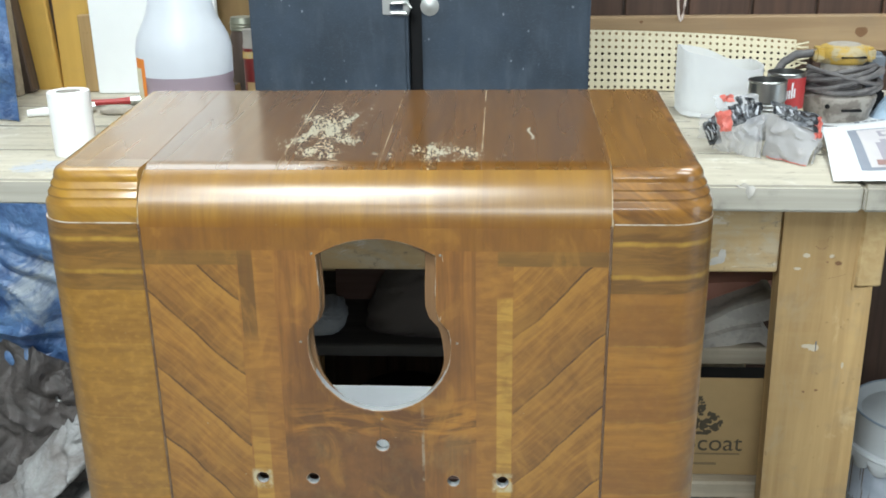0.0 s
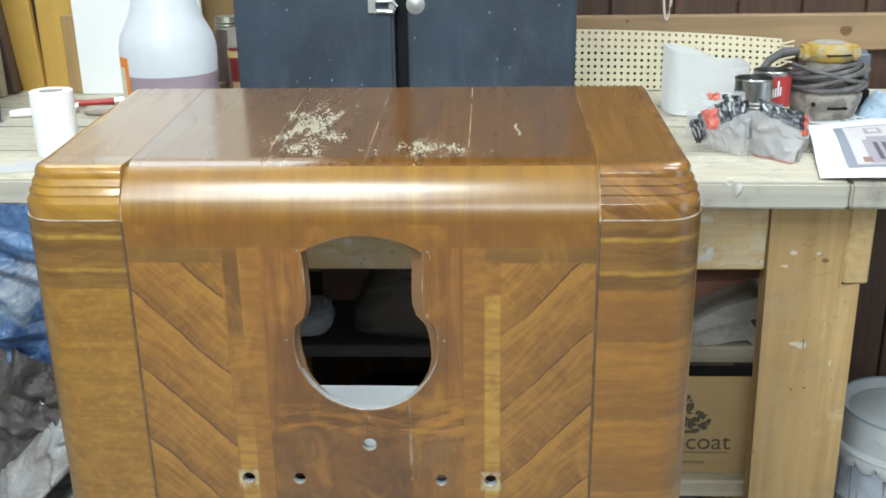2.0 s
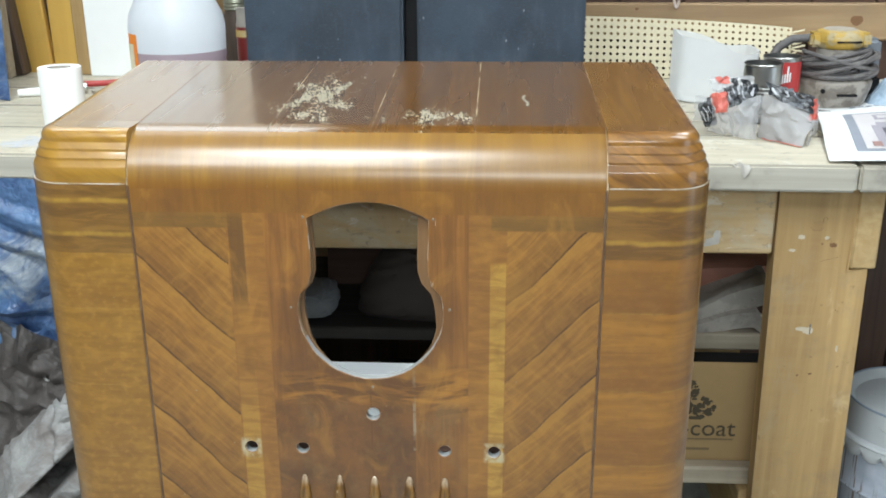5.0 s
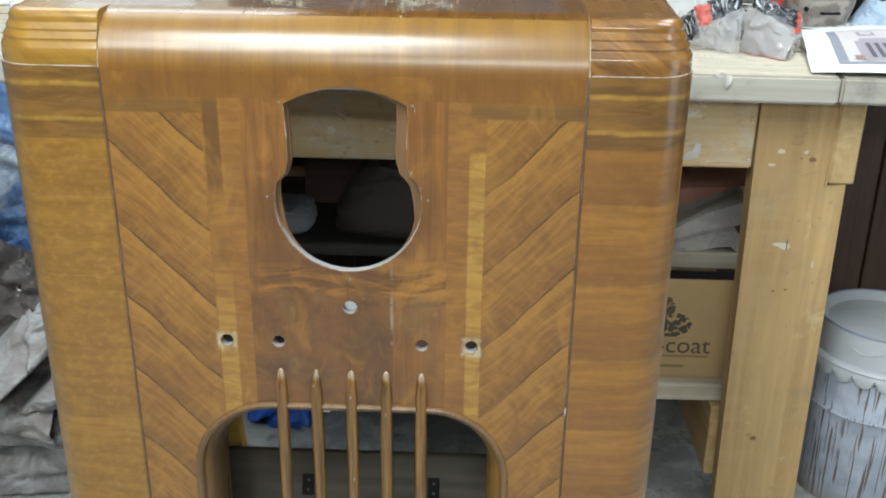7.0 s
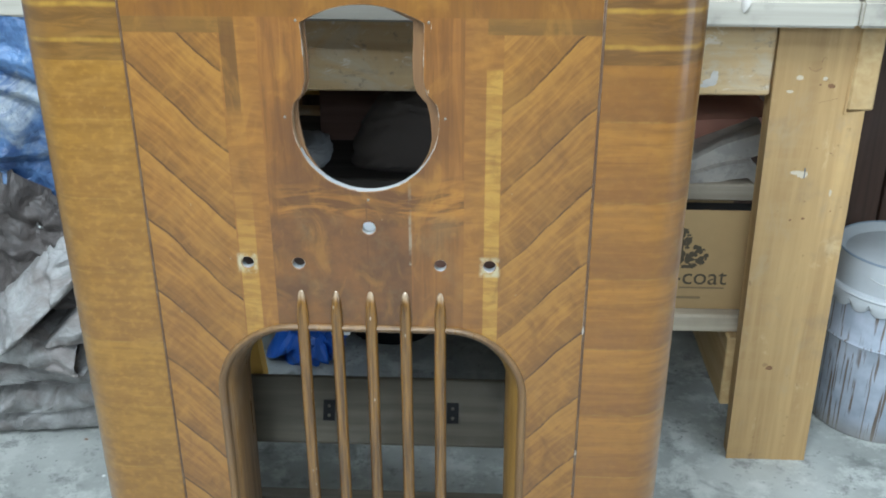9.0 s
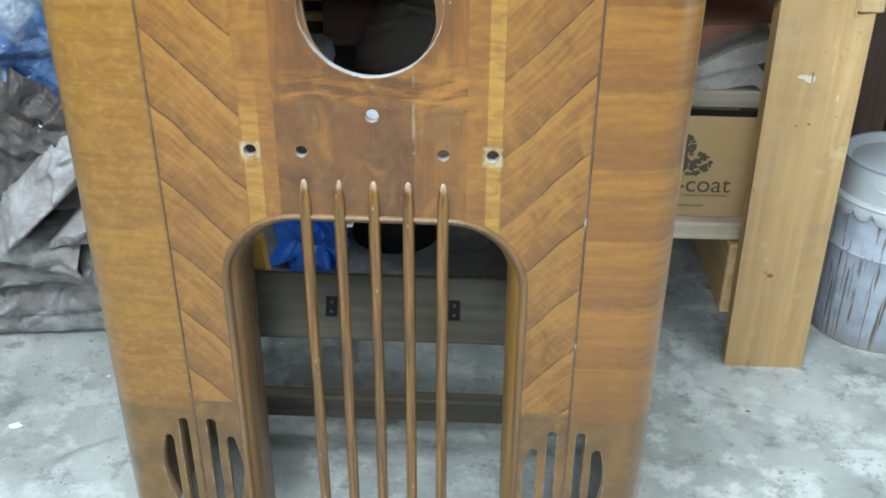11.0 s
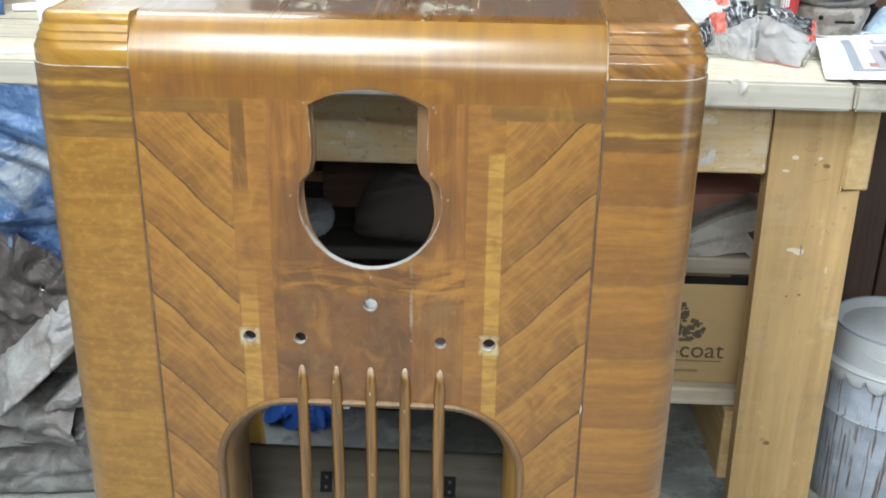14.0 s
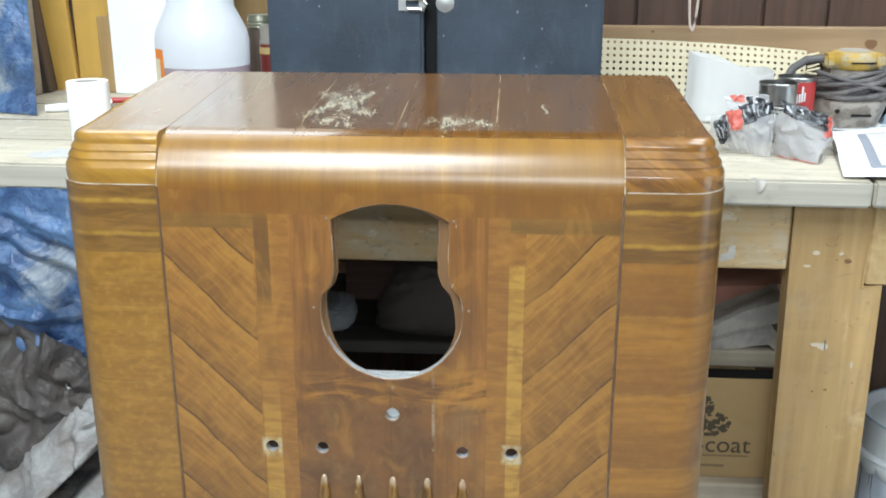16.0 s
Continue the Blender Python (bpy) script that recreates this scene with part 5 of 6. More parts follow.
def brown_canvas(u, v):
    x = -1.30 + 0.76 * u
    top = 0.568 - 0.80 * max(-0.25, x + 0.685)
    a = v * math.pi / 2
    z = 0.31 + (max(0.33, top) - 0.31) * math.sin(a)
    f = creases(x, z, 33.0, 1.6)
    return (x, 0.520 + 0.035 * (1 - math.cos(a)) - 0.07 * (f - 0.4), z + 0.02 * f * v)


dark = tagged(part("canvas_sheet", sheet(brown_canvas, 140, 110), M_DARKCLOTH, smooth=True), "dark grey-brown canvas slumped under the tarpaulin", "cloth")
spot = Vector(brown_canvas(EYELET[0], EYELET[1])) - Vector((0, 0.004, 0))
part("eyelet", tube([spot + Vector((0.0055 * math.cos(a), 0, 0.0065 * math.sin(a))) for a in np.arange(0, 6.28, 0.35)], 0.0022, 6, closed=True), M_DULL, dark, "dull metal eyelet", True)


def pale_canvas(u, v):
    x = -1.10 + 0.66 * u
    top = 0.47 + 1.05 * min(0.0, x + 0.585) if x > -0.80 else 0.245 + 0.2 * (x + 0.80)
    a = v * math.pi / 2
    z = 0.272 + (max(0.282, top) - 0.272) * math.sin(a)
    f = creases(x - 0.5 * z, z + 0.6 * x, 52.0, 1.7)
    mid = 0.318 + 0.9 * (x + 0.60)
    hole = math.exp(-((x + 0.60) / 0.055) ** 4 - ((z - mid) / 0.020) ** 4)
    brow = math.exp(-((x + 0.60) / 0.09) ** 4 - ((z - mid - 0.038) / 0.020) ** 2)
    return (x, 0.455 + 0.13 * (1 - math.cos(a)) - 0.07 * (f - 0.4) + 0.34 * hole - 0.05 * brow, z + 0.015 * f * v - 0.012 * brow)


tagged(part("canvas_sheet", sheet(pale_canvas, 170, 110), M_CANVAS, smooth=True), "pale grey crumpled canvas drop cloth lying on the folds", "cloth")


def fold_layer(k):
    """One folded layer: a flat bag of cloth with a rounded, rumpled front."""
    z0, h = 0.068 * k, 0.074

    def fn(u, v):
        x = -1.15 + (0.615 - 0.012 * k) * u
        a = math.pi * (v - 0.5)
        f = creases(x, v * 0.10 + 0.3 * k, 71.0 + k, 2.4, 6)
        y = 0.640 - 0.035 * k + 0.012 * math.sin(x * 9 + k) - 0.075 * math.cos(a) ** 0.6 - 0.045 * (f - 0.4)
        if v < 0.02 or v > 0.98:
            y = 0.80
        sag = 0.014 * math.sin(x * 13 + 1.7 * k)
        return (x, y, max(0.0, z0 + h * (0.5 + 0.5 * math.sin(a)) + 0.018 * (f - 0.5) + (sag if k else 0.0)))
    return sheet(fn, 110, 30)


for k in range(4):
    tagged(part("canvas_fold", fold_layer(k), M_CANVAS, smooth=True), "folded layer of grey canvas drop cloth on the floor", "cloth", "stacked canvas folds")


# ---- things on the bench ----
def case(x0, x1, seed):
    t = thing("case", "dark blue-black leatherette case standing on the bench", "case", "pair of cases")
    part("case_body", block(x0, x1, 0.757, 0.98, BZ, 1.36, 0.006, 2), M_CASE, t)
    part("case_lid", block(x0, x1, 0.735, 0.7555, BZ, 1.36, 0.005, 2), M_CASE, t)
    return t


c1, c2 = case(-0.2955, -0.029, 1), case(-0.006, 0.2725, 2)
# shade in the gap between the cases, built as a black strip
tagged(part("filler_board", block(-0.0285, -0.0065, 0.76, 0.97, BZ, 1.34, 0.002), M_BLACK), "black strip standing for the shade between the two cases", "board")
latch = part("latch", plate([(-0.024, -0.011), (0.018, -0.013), (0.024, 0.0), (0.018, 0.012), (-0.024, 0.013)], [[(-0.012, -0.005), (0.010, -0.005), (0.010, 0.005), (-0.012, 0.005)]], 0.0, 0.004, 0.0008), M_NICKEL, c1, "bright steel draw latch")
latch.matrix_basis = pose(-0.046, 0.7305, 1.089)
part("hasp", tube([(-0.054, 0.727, 1.096), (-0.030, 0.726, 1.097), (-0.022, 0.726, 1.089), (-0.030, 0.726, 1.080), (-0.054, 0.727, 1.081)], 0.0022, 8), M_STEEL, c1, smooth=True)
part("strike", lathe([(0.0, 0.004), (0.006, 0.004), (0.010, 0.002), (0.0155, 0.001), (0.0155, 0.0), (0.0, 0.0)], 0, 0, 20), M_NICKEL, c2, "round steel strike plate", True).matrix_basis = pose(0.008, 0.734, 1.090, 90)


def roll():
    t = thing("paper_roll", "small white tissue roll standing on the bench", "paper roll")
    cx, cy, h = -0.606, 0.695, 0.108
    part("tissue", lathe([(0.0205, BZ), (0.0345, BZ), (0.0352, BZ + 0.003), (0.0352, BZ + h - 0.003), (0.0345, BZ + h), (0.0205, BZ + h), (0.0205, BZ)], cx, cy, 40), M_TISSUE, t, smooth=True)
    part("core", lathe([(0.0192, BZ + 0.001), (0.0203, BZ + 0.001), (0.0203, BZ + h - 0.001), (0.0192, BZ + h - 0.001), (0.0192, BZ + 0.001)], cx, cy, 32), M_OLDPAPER, t, "grey card core", True)


roll()


def jug():
    t = thing("plastic_jug", "milky plastic jug half full of pinkish liquid", "jug")
    cx, cy, r = -0.405, 0.715, 0.078
    prof = [(0.0, BZ + 0.1365), (r, BZ + 0.1365), (r + 0.001, BZ + 0.176), (r - 0.003, BZ + 0.196), (r - 0.012, BZ + 0.214), (r - 0.021, BZ + 0.232), (r - 0.029, BZ + 0.262), (0.040, BZ + 0.285), (0.024, BZ + 0.300), (0.020, BZ + 0.312), (0.0, BZ + 0.312)]
    part("jug_body", lathe(prof, cx, cy, 48), M_MILK, t, smooth=True)
    part("liquid", lathe([(0.0, BZ), (r - 0.006, BZ), (r, BZ + 0.006), (r, BZ + 0.110), (r - 0.002, BZ + 0.118), (r, BZ + 0.126), (r, BZ + 0.136), (0.0, BZ + 0.136)], cx, cy, 48), M_LIQUID, t, "pinkish liquid showing through the wall", True)
    bm = bmesh.new()
    rows = [[bm.verts.new((cx + (r + 0.0008) * math.cos(a), cy + (r + 0.0008) * math.sin(a), z)) for a in np.linspace(3.15, 4.05, 10)] for z in (BZ + 0.03, BZ + 0.166)]
    for i in range(9):
        bm.faces.new((rows[0][i], rows[0][i + 1], rows[1][i + 1], rows[1][i]))
    part("label", bm, M_ORANGE, t, "orange paper label")
    bm = bmesh.new()
    rows = [[bm.verts.new((cx + (r + 0.0014) * math.cos(a), cy + (r + 0.0014) * math.sin(a), z)) for a in np.linspace(3.35, 3.92, 8)] for z in (BZ + 0.05, BZ + 0.150)]
    for i in range(7):
        bm.faces.new((rows[0][i], rows[0][i + 1], rows[1][i + 1], rows[1][i]))
    part("label_panel", bm, M_CREAM, t, "cream middle of the label")
    part("cap", lathe([(0.0, BZ + 0.330), (0.022, BZ + 0.330), (0.023, BZ + 0.308), (0.0, BZ + 0.308)], cx, cy, 24), M_WHITE, t)


jug()


def tin(name, label, cx, cy, r, h, wrap=None, lidded=False):
    t = thing(name, label, "tin")
    prof = [(0.0, BZ), (r - 0.001, BZ), (r + 0.0008, BZ + 0.002), (r - 0.0005, BZ + 0.005)]
    for k in range(19):
        z = BZ + 0.018 + (h - 0.040) * k / 18
        prof.append((r - (0.0028 if k % 2 and 3 < k < 15 else 0.0), z))
    prof += [(r - 0.0005, BZ + h - 0.004), (r + 0.001, BZ + h - 0.002), (r, BZ + h)]
    prof += [(0.0, BZ + h)] if lidded else [(r - 0.002, BZ + h), (r - 0.0025, BZ + 0.004), (0.0, BZ + 0.004)]
    part("can", lathe(prof, cx, cy, 40), M_TIN, t, smooth=True)
    if wrap:
        part("label", lathe([(r + 0.0006, BZ + 0.008), (r + 0.0006, BZ + h - 0.008)], cx, cy, 40), wrap, t, "printed paper label", True)
    return t


tin("tin_can", "empty ribbed steel tin can on the bench", 0.5895, 0.815, 0.0325, 0.101)
t2 = tin("tin_can", "open tin can with a red and cream label", 0.640, 0.885, 0.0330, 0.103, M_RED)
for k in range(6):
    a0 = -2.05 + 0.13 * k
    bm = bmesh.new()
    rows = [[bm.verts.new((0.640 + 0.0341 * math.cos(a), 0.885 + 0.0341 * math.sin(a), BZ + z + 0.03 * (a + 1.7) * 0.3)) for a in np.linspace(a0, a0 + 0.09, 4)] for z in (0.058, 0.074 + 0.012 * (k in (0, 4)))]
    for i in range(3):
        bm.faces.new((rows[0][i], rows[0][i + 1], rows[1][i + 1], rows[1][i]))
    part("print_bar", bm, M_PAPER, t2)
part("label_band", lathe([(0.0345, BZ + 0.010), (0.0345, BZ + 0.040)], 0.640, 0.885, 40), M_CREAM, t2, smooth=True)
def varnish_tin(cx, cy, r, h):
    t = thing("varnish_tin", "small dark red varnish tin with a black and yellow top band", "tin")
    part("can", lathe([(0.0, BZ), (r, BZ), (r, BZ + h - 0.03), (0.0, BZ + h - 0.03)], cx, cy, 32), M_DARKRED, t, smooth=True)
    part("label", lathe([(r + 0.0005, BZ + 0.03), (r + 0.0005, BZ + 0.10)], cx + 0.002, cy - 0.001, 32), M_CARD, t, "brown paper label", True)
    part("band", lathe([(r + 0.0007, BZ + h - 0.05), (r + 0.0007, BZ + h - 0.038)], cx, cy, 32), M_YELLOWP, t, "yellow band", True)
    part("neck", lathe([(r - 0.001, BZ + h - 0.038), (r + 0.0005, BZ + h - 0.030), (r - 0.002, BZ + h - 0.022), (r - 0.002, BZ + h), (0.0, BZ + h)], cx, cy, 32), M_GREYP, t, "dull grey screw cap", True)


def lidded_jar(cx, cy, r, h):
    t = thing("jar", "old jar with a dull metal screw lid", "jar")
    part("glass", lathe([(0.0, BZ), (r, BZ + 0.003), (r, BZ + h - 0.035), (r - 0.004, BZ + h - 0.024), (0.0, BZ + h - 0.024)], cx, cy, 32), M_DARKTRIM, t, "brown stained glass", True)
    lid = [(r - 0.003, BZ + h - 0.024)] + [(r - 0.001 - 0.0012 * (k % 2), BZ + h - 0.022 + 0.003 * k) for k in range(6)] + [(r - 0.004, BZ + h), (0.0, BZ + h)]
    part("lid", lathe(lid, cx, cy, 32), M_OLIVE, t, "ridged dull metal lid", True)


M_DARKRED, M_OLIVE = plain("dark_red_tin", (0.16, 0.018, 0.016), 0.4, 0.3), plain("dull_lid", (0.26, 0.26, 0.20), 0.4, 0.4, 30, 0.05, Metallic=0.6)
varnish_tin(-0.318, 0.83, 0.0175, 0.192)
lidded_jar(-0.354, 0.915, 0.026, 0.204)
varnish_tin(-0.352, 0.80, 0.012, 0.10)


def cut_jug():
    """A milk jug with its top cut off at a slant."""
    bm = bmesh.new()
    cx, cy, a, b = 0.548, 1.02, 0.078, 0.068
    n, rows = 56, []
    for d, zs in ((0.0, (0.0, 0.003, 0.009, 0.018, 0.03, 0.06, 0.09, 0.11, 1.0)), (0.0015, (1.0, 0.10, 0.05, 0.005))):
        for z in zs:
            row = []
            for k in range(n):
                t = 2 * math.pi * k / n
                c, s = math.cos(t), math.sin(t)
                q = (abs(c) ** 4 + abs(s) ** 4) ** -0.25
                top = 0.112 - 0.013 * c + 0.006 * max(0.0, -c) - 0.012 * math.exp(-((c - 0.45) / 0.35) ** 2)
                zz = top if z == 1.0 else min(z, top)
                k2 = (1 - d / a) * {0.0: 0.80, 0.003: 0.90, 0.009: 0.96, 0.018: 0.99}.get(z, 1.0)
                row.append(bm.verts.new((cx + a * q * c * k2, cy + b * q * s * k2, BZ + zz)))
            rows.append(row)
    for p, q in zip(rows, rows[1:]):
        for k in range(n):
            bm.faces.new((p[k - 1], p[k], q[k], q[k - 1]))
    bm.faces.new(rows[0]), bm.faces.new(rows[-1])
    tagged(part("cut_jug", bm, M_THINMILK, smooth=True), "milky plastic jug with its top cut away", "container")


cut_jug()


def sander():
    t = thing("sander", "dusty old power sander with yellow head and coiled cable", "sander")
    cx, cy = 0.752, 0.935
    part("base", lathe([(0.0, BZ + 0.003), (0.050, BZ + 0.003), (0.056, BZ + 0.012), (0.0655, BZ + 0.044), (0.0665, BZ + 0.053), (0.062, BZ + 0.059), (0.048, BZ + 0.064), (0.0, BZ + 0.064)], cx, cy, 40), M_SKIRT, t, "dusty cast metal skirt", True)
    part("pad", lathe([(0.0, BZ), (0.054, BZ), (0.054, BZ + 0.005), (0.0, BZ + 0.005)], cx, cy, 40), M_RUBBER, t)
    part("slot", block(cx - 0.012, cx + 0.022, cy - 0.0685, cy - 0.05, BZ + 0.032, BZ + 0.0355, 0), M_BLACK, t)
    part("screw", lathe([(0.0, 0.004), (0.004, 0.004), (0.004, 0.0), (0.0, 0.0)], 0, 0, 12), M_BLACK, t).matrix_basis = pose(cx - 0.036, cy - 0.0545, BZ + 0.040, 90)
    part("motor", lathe([(0.0, BZ + 0.06), (0.040, BZ + 0.06), (0.036, BZ + 0.115), (0.0, BZ + 0.115)], cx, cy, 32), M_SKIRT, t, smooth=True)
    part("collar", lathe([(0.0, BZ + 0.096), (0.030, BZ + 0.098), (0.032, BZ + 0.112), (0.0, BZ + 0.112)], cx, cy, 32), M_YELLOWP, t, "yellow neck under the head", True)
    part("head", lathe([(0.0, BZ + 0.1440), (0.032, BZ + 0.1435), (0.0395, BZ + 0.1405), (0.0425, BZ + 0.135), (0.0435, BZ + 0.1265), (0.0425, BZ + 0.1255), (0.0435, BZ + 0.1245), (0.042, BZ + 0.1155), (0.038, BZ + 0.111), (0.0, BZ + 0.111)], cx, cy, 40), M_YELLOWP, t, "scuffed yellow plastic head", True)
    part("cap_plate", lathe([(0.0, BZ + 0.1462), (0.026, BZ + 0.1458), (0.030, BZ + 0.1440), (0.0, BZ + 0.143)], cx, cy, 32), M_PALEDUST, t, "pale worn cap on the head", True)
    part("grip", block(cx - 0.055, cx - 0.028, cy - 0.019, cy + 0.018, BZ + 0.113, BZ + 0.139, 0.005, 2), M_YELLOWP, t, "scuffed yellow grip")
    part("grip", block(cx + 0.028, cx + 0.054, cy - 0.019, cy + 0.018, BZ + 0.113, BZ + 0.139, 0.005, 2), M_YELLOWP, t, "scuffed yellow grip")
    part("vent", block(cx - 0.016, cx + 0.028, cy - 0.0442, cy - 0.034, BZ + 0.1238, BZ + 0.1266, 0), M_BLACK, t)
    part("hose", tube([(cx - 0.050, cy, BZ + 0.128), (cx - 0.085, cy - 0.003, BZ + 0.126), (cx - 0.108, cy - 0.006, BZ + 0.112), (cx - 0.124, cy - 0.008, BZ + 0.085), (cx - 0.128, cy - 0.01, BZ + 0.045), (cx - 0.128, cy - 0.01, BZ + 0.01)], 0.0078, 10), M_RUBBER, t, "dark rubber cable sleeve", True)
    rnd = random.Random(3)
    pts = []
    for k in range(190):
        a = 2 * math.pi * k / 26
        r = 0.048 + 0.019 * (0.5 + 0.5 * math.sin(k * 0.31)) + rnd.uniform(-0.001, 0.001)
        pts.append((cx + r * math.cos(a) * 1.08, cy + r * math.sin(a), BZ + 0.068 + 0.030 * (k / 190) + 0.011 * math.sin(a * 0.93 + k * 0.03)))
    part("cable", tube(pts, 0.0045, 8), M_RUBBER, t, "coiled grey cable", True)
    part("cable", tube([(cx + 0.072 * math.cos(a), cy + 0.080 * math.sin(a) - 0.012, BZ + 0.0055 + 0.03 * max(0, math.sin(a))) for a in np.linspace(-3.6, 0.6, 26)], 0.0045, 8), M_RUBBER, t, "loose loop of grey cable", True)
    for lean, z in ((0.5, 0.084), (-0.42, 0.090)):
        part("cable", tube([(cx + 0.068 * math.cos(a), cy + 0.066 * math.sin(a), BZ + z + 0.020 * lean * 2 * math.cos(a)) for a in np.linspace(-2.9, -0.25, 20)], 0.0042, 8), M_RUBBER, t, "crossing turn of grey cable", True)
    part("motor_end", block(cx + 0.048, cx + 0.086, cy + 0.015, cy + 0.055, BZ + 0.058, BZ + 0.124, 0.007, 3), M_BLUEGREY, t, "smooth blue-grey motor end")
    part("motor_foot", block(cx + 0.050, cx + 0.090, cy + 0.012, cy + 0.058, BZ, BZ + 0.057, 0.006, 2), M_BLACK, t, "black motor foot")


sander()


def film_patch(a, b, c, d, bulge, seed, lift=0.0):
    """A crumpled four-cornered piece of film, from the top left corner round to the bottom left."""
    a, b, c, d = [Vector(q) for q in (a, b, c, d)]
    out = (b - a).cross(d - a).normalized()
    if out.y > 0:
        out = -out

    def fn(u, v):
        p = a.lerp(b, u).lerp(d.lerp(c, u), v)
        swell = math.sin(math.pi * min(1.0, max(0.0, u))) ** 0.5 * math.sin(math.pi * min(1.0, max(0.0, v))) ** 0.5
        p += out * (swell * bulge + 0.012 * (creases(u * 0.55, v * 0.4, seed, 1.0, 4) - 0.45) + lift)
        p.x += 0.006 * (creases(u * 0.5, v * 0.5, seed + 4.0, 0.8, 3) - 0.5)
        return (p.x, p.y, max(p.z, BZ + 0.0015 + lift))
    return fn


def bag():
    t = thing("plastic_bag", "crumpled clear plastic bag with black and red printing", "bag")
    clear = (((0.555, 0.662, 0.926), (0.629, 0.640, 0.897), (0.607, 0.603, 0.854), (0.553, 0.668, 0.854), 0.006, 3.0),
             ((0.501, 0.682, 0.904), (0.554, 0.678, 0.922), (0.546, 0.650, 0.854), (0.512, 0.676, 0.854), 0.006, 5.5),
             ((0.470, 0.690, 0.893), (0.504, 0.682, 0.900), (0.514, 0.676, 0.854), (0.482, 0.712, 0.854), 0.004, 7.2),
             ((0.482, 0.742, 0.938), (0.556, 0.742, 0.941), (0.552, 0.715, 0.917), (0.490, 0.716, 0.915), 0.004, 9.1),
             ((0.470, 0.775, 0.900), (0.640, 0.760, 0.905), (0.674, 0.765, 0.854), (0.470, 0.790, 0.854), 0.004, 1.4),
             ((0.629, 0.640, 0.897), (0.644, 0.690, 0.912), (0.672, 0.745, 0.854), (0.607, 0.603, 0.854), 0.003, 2.2))
    for q in clear:
        part("film", sheet(film_patch(*q), 18, 14, 0), M_BAG, t, "clear crinkled film", True)
    black = (((0.562, 0.694, 0.936), (0.642, 0.684, 0.915), (0.626, 0.638, 0.896), (0.566, 0.655, 0.920), 0.004, 4.0),
             ((0.501, 0.712, 0.927), (0.557, 0.712, 0.932), (0.549, 0.682, 0.908), (0.503, 0.676, 0.900), 0.007, 6.1),
             ((0.452, 0.680, 0.905), (0.474, 0.692, 0.918), (0.490, 0.700, 0.868), (0.470, 0.690, 0.866), 0.006, 8.3))
    for k, q in enumerate(black):
        fn = film_patch(*q, lift=0.0015)
        part("print", sheet(fn, 16, 12, 0), M_PRINTBLACK, t, "black printed panel", True)
        rnd = random.Random(12 + k)
        u = 0.08
        while u < (0.62 if k == 0 else 0.85):
            w, v0, v1 = rnd.uniform(0.03, 0.08), rnd.uniform(0.14, 0.34), rnd.uniform(0.5, 0.86)
            bar = film_patch(*q, lift=0.0027)
            part("print_bar", sheet(lambda a, b: bar(u + w * a, v0 + (v1 - v0) * b), 3, 6, 0), M_GREYPRINT, t, "", True)
            u += w + rnd.uniform(0.06, 0.13)
    red = (((0.474, 0.694, 0.918), (0.503, 0.702, 0.922), (0.499, 0.670, 0.894), (0.484, 0.676, 0.890), 0.006, 2.7),
           ((0.630, 0.676, 0.911), (0.645, 0.680, 0.912), (0.632, 0.634, 0.889), (0.620, 0.632, 0.888), 0.002, 5.9))
    for q in red:
        part("print", sheet(film_patch(*q, lift=0.0030), 10, 10, 0), M_PRINTRED, t, "red printed patch", True)
    scrap = film_patch(*clear[3], lift=0.0020)
    for u0, u1, v0, v1, m in ((0.12, 0.42, 0.06, 0.5, M_PRINTRED), (0.46, 0.60, 0.2, 0.7, M_PRINTBLACK), (0.70, 0.90, 0.30, 0.75, M_PRINTBLACK)):
        part("print", sheet(lambda a, b: scrap(u0 + (u1 - u0) * a, v0 + (v1 - v0) * b), 8, 6, 0), m, t, "printed scrap", True)
    edge = film_patch(*clear[0], lift=0.001)
    part("red_edge", tube([edge(0.1 + 0.88 * k / 8, 0.985) for k in range(9)], 0.0009, 5), M_PRINTRED, t, "red printed edge")
    part("backing_card", sheet(film_patch(*clear[0][:4], 0.002, 3.0, lift=-0.004), 8, 8, 0), M_GREYP, t, "grey card inside the bag", True)


bag()


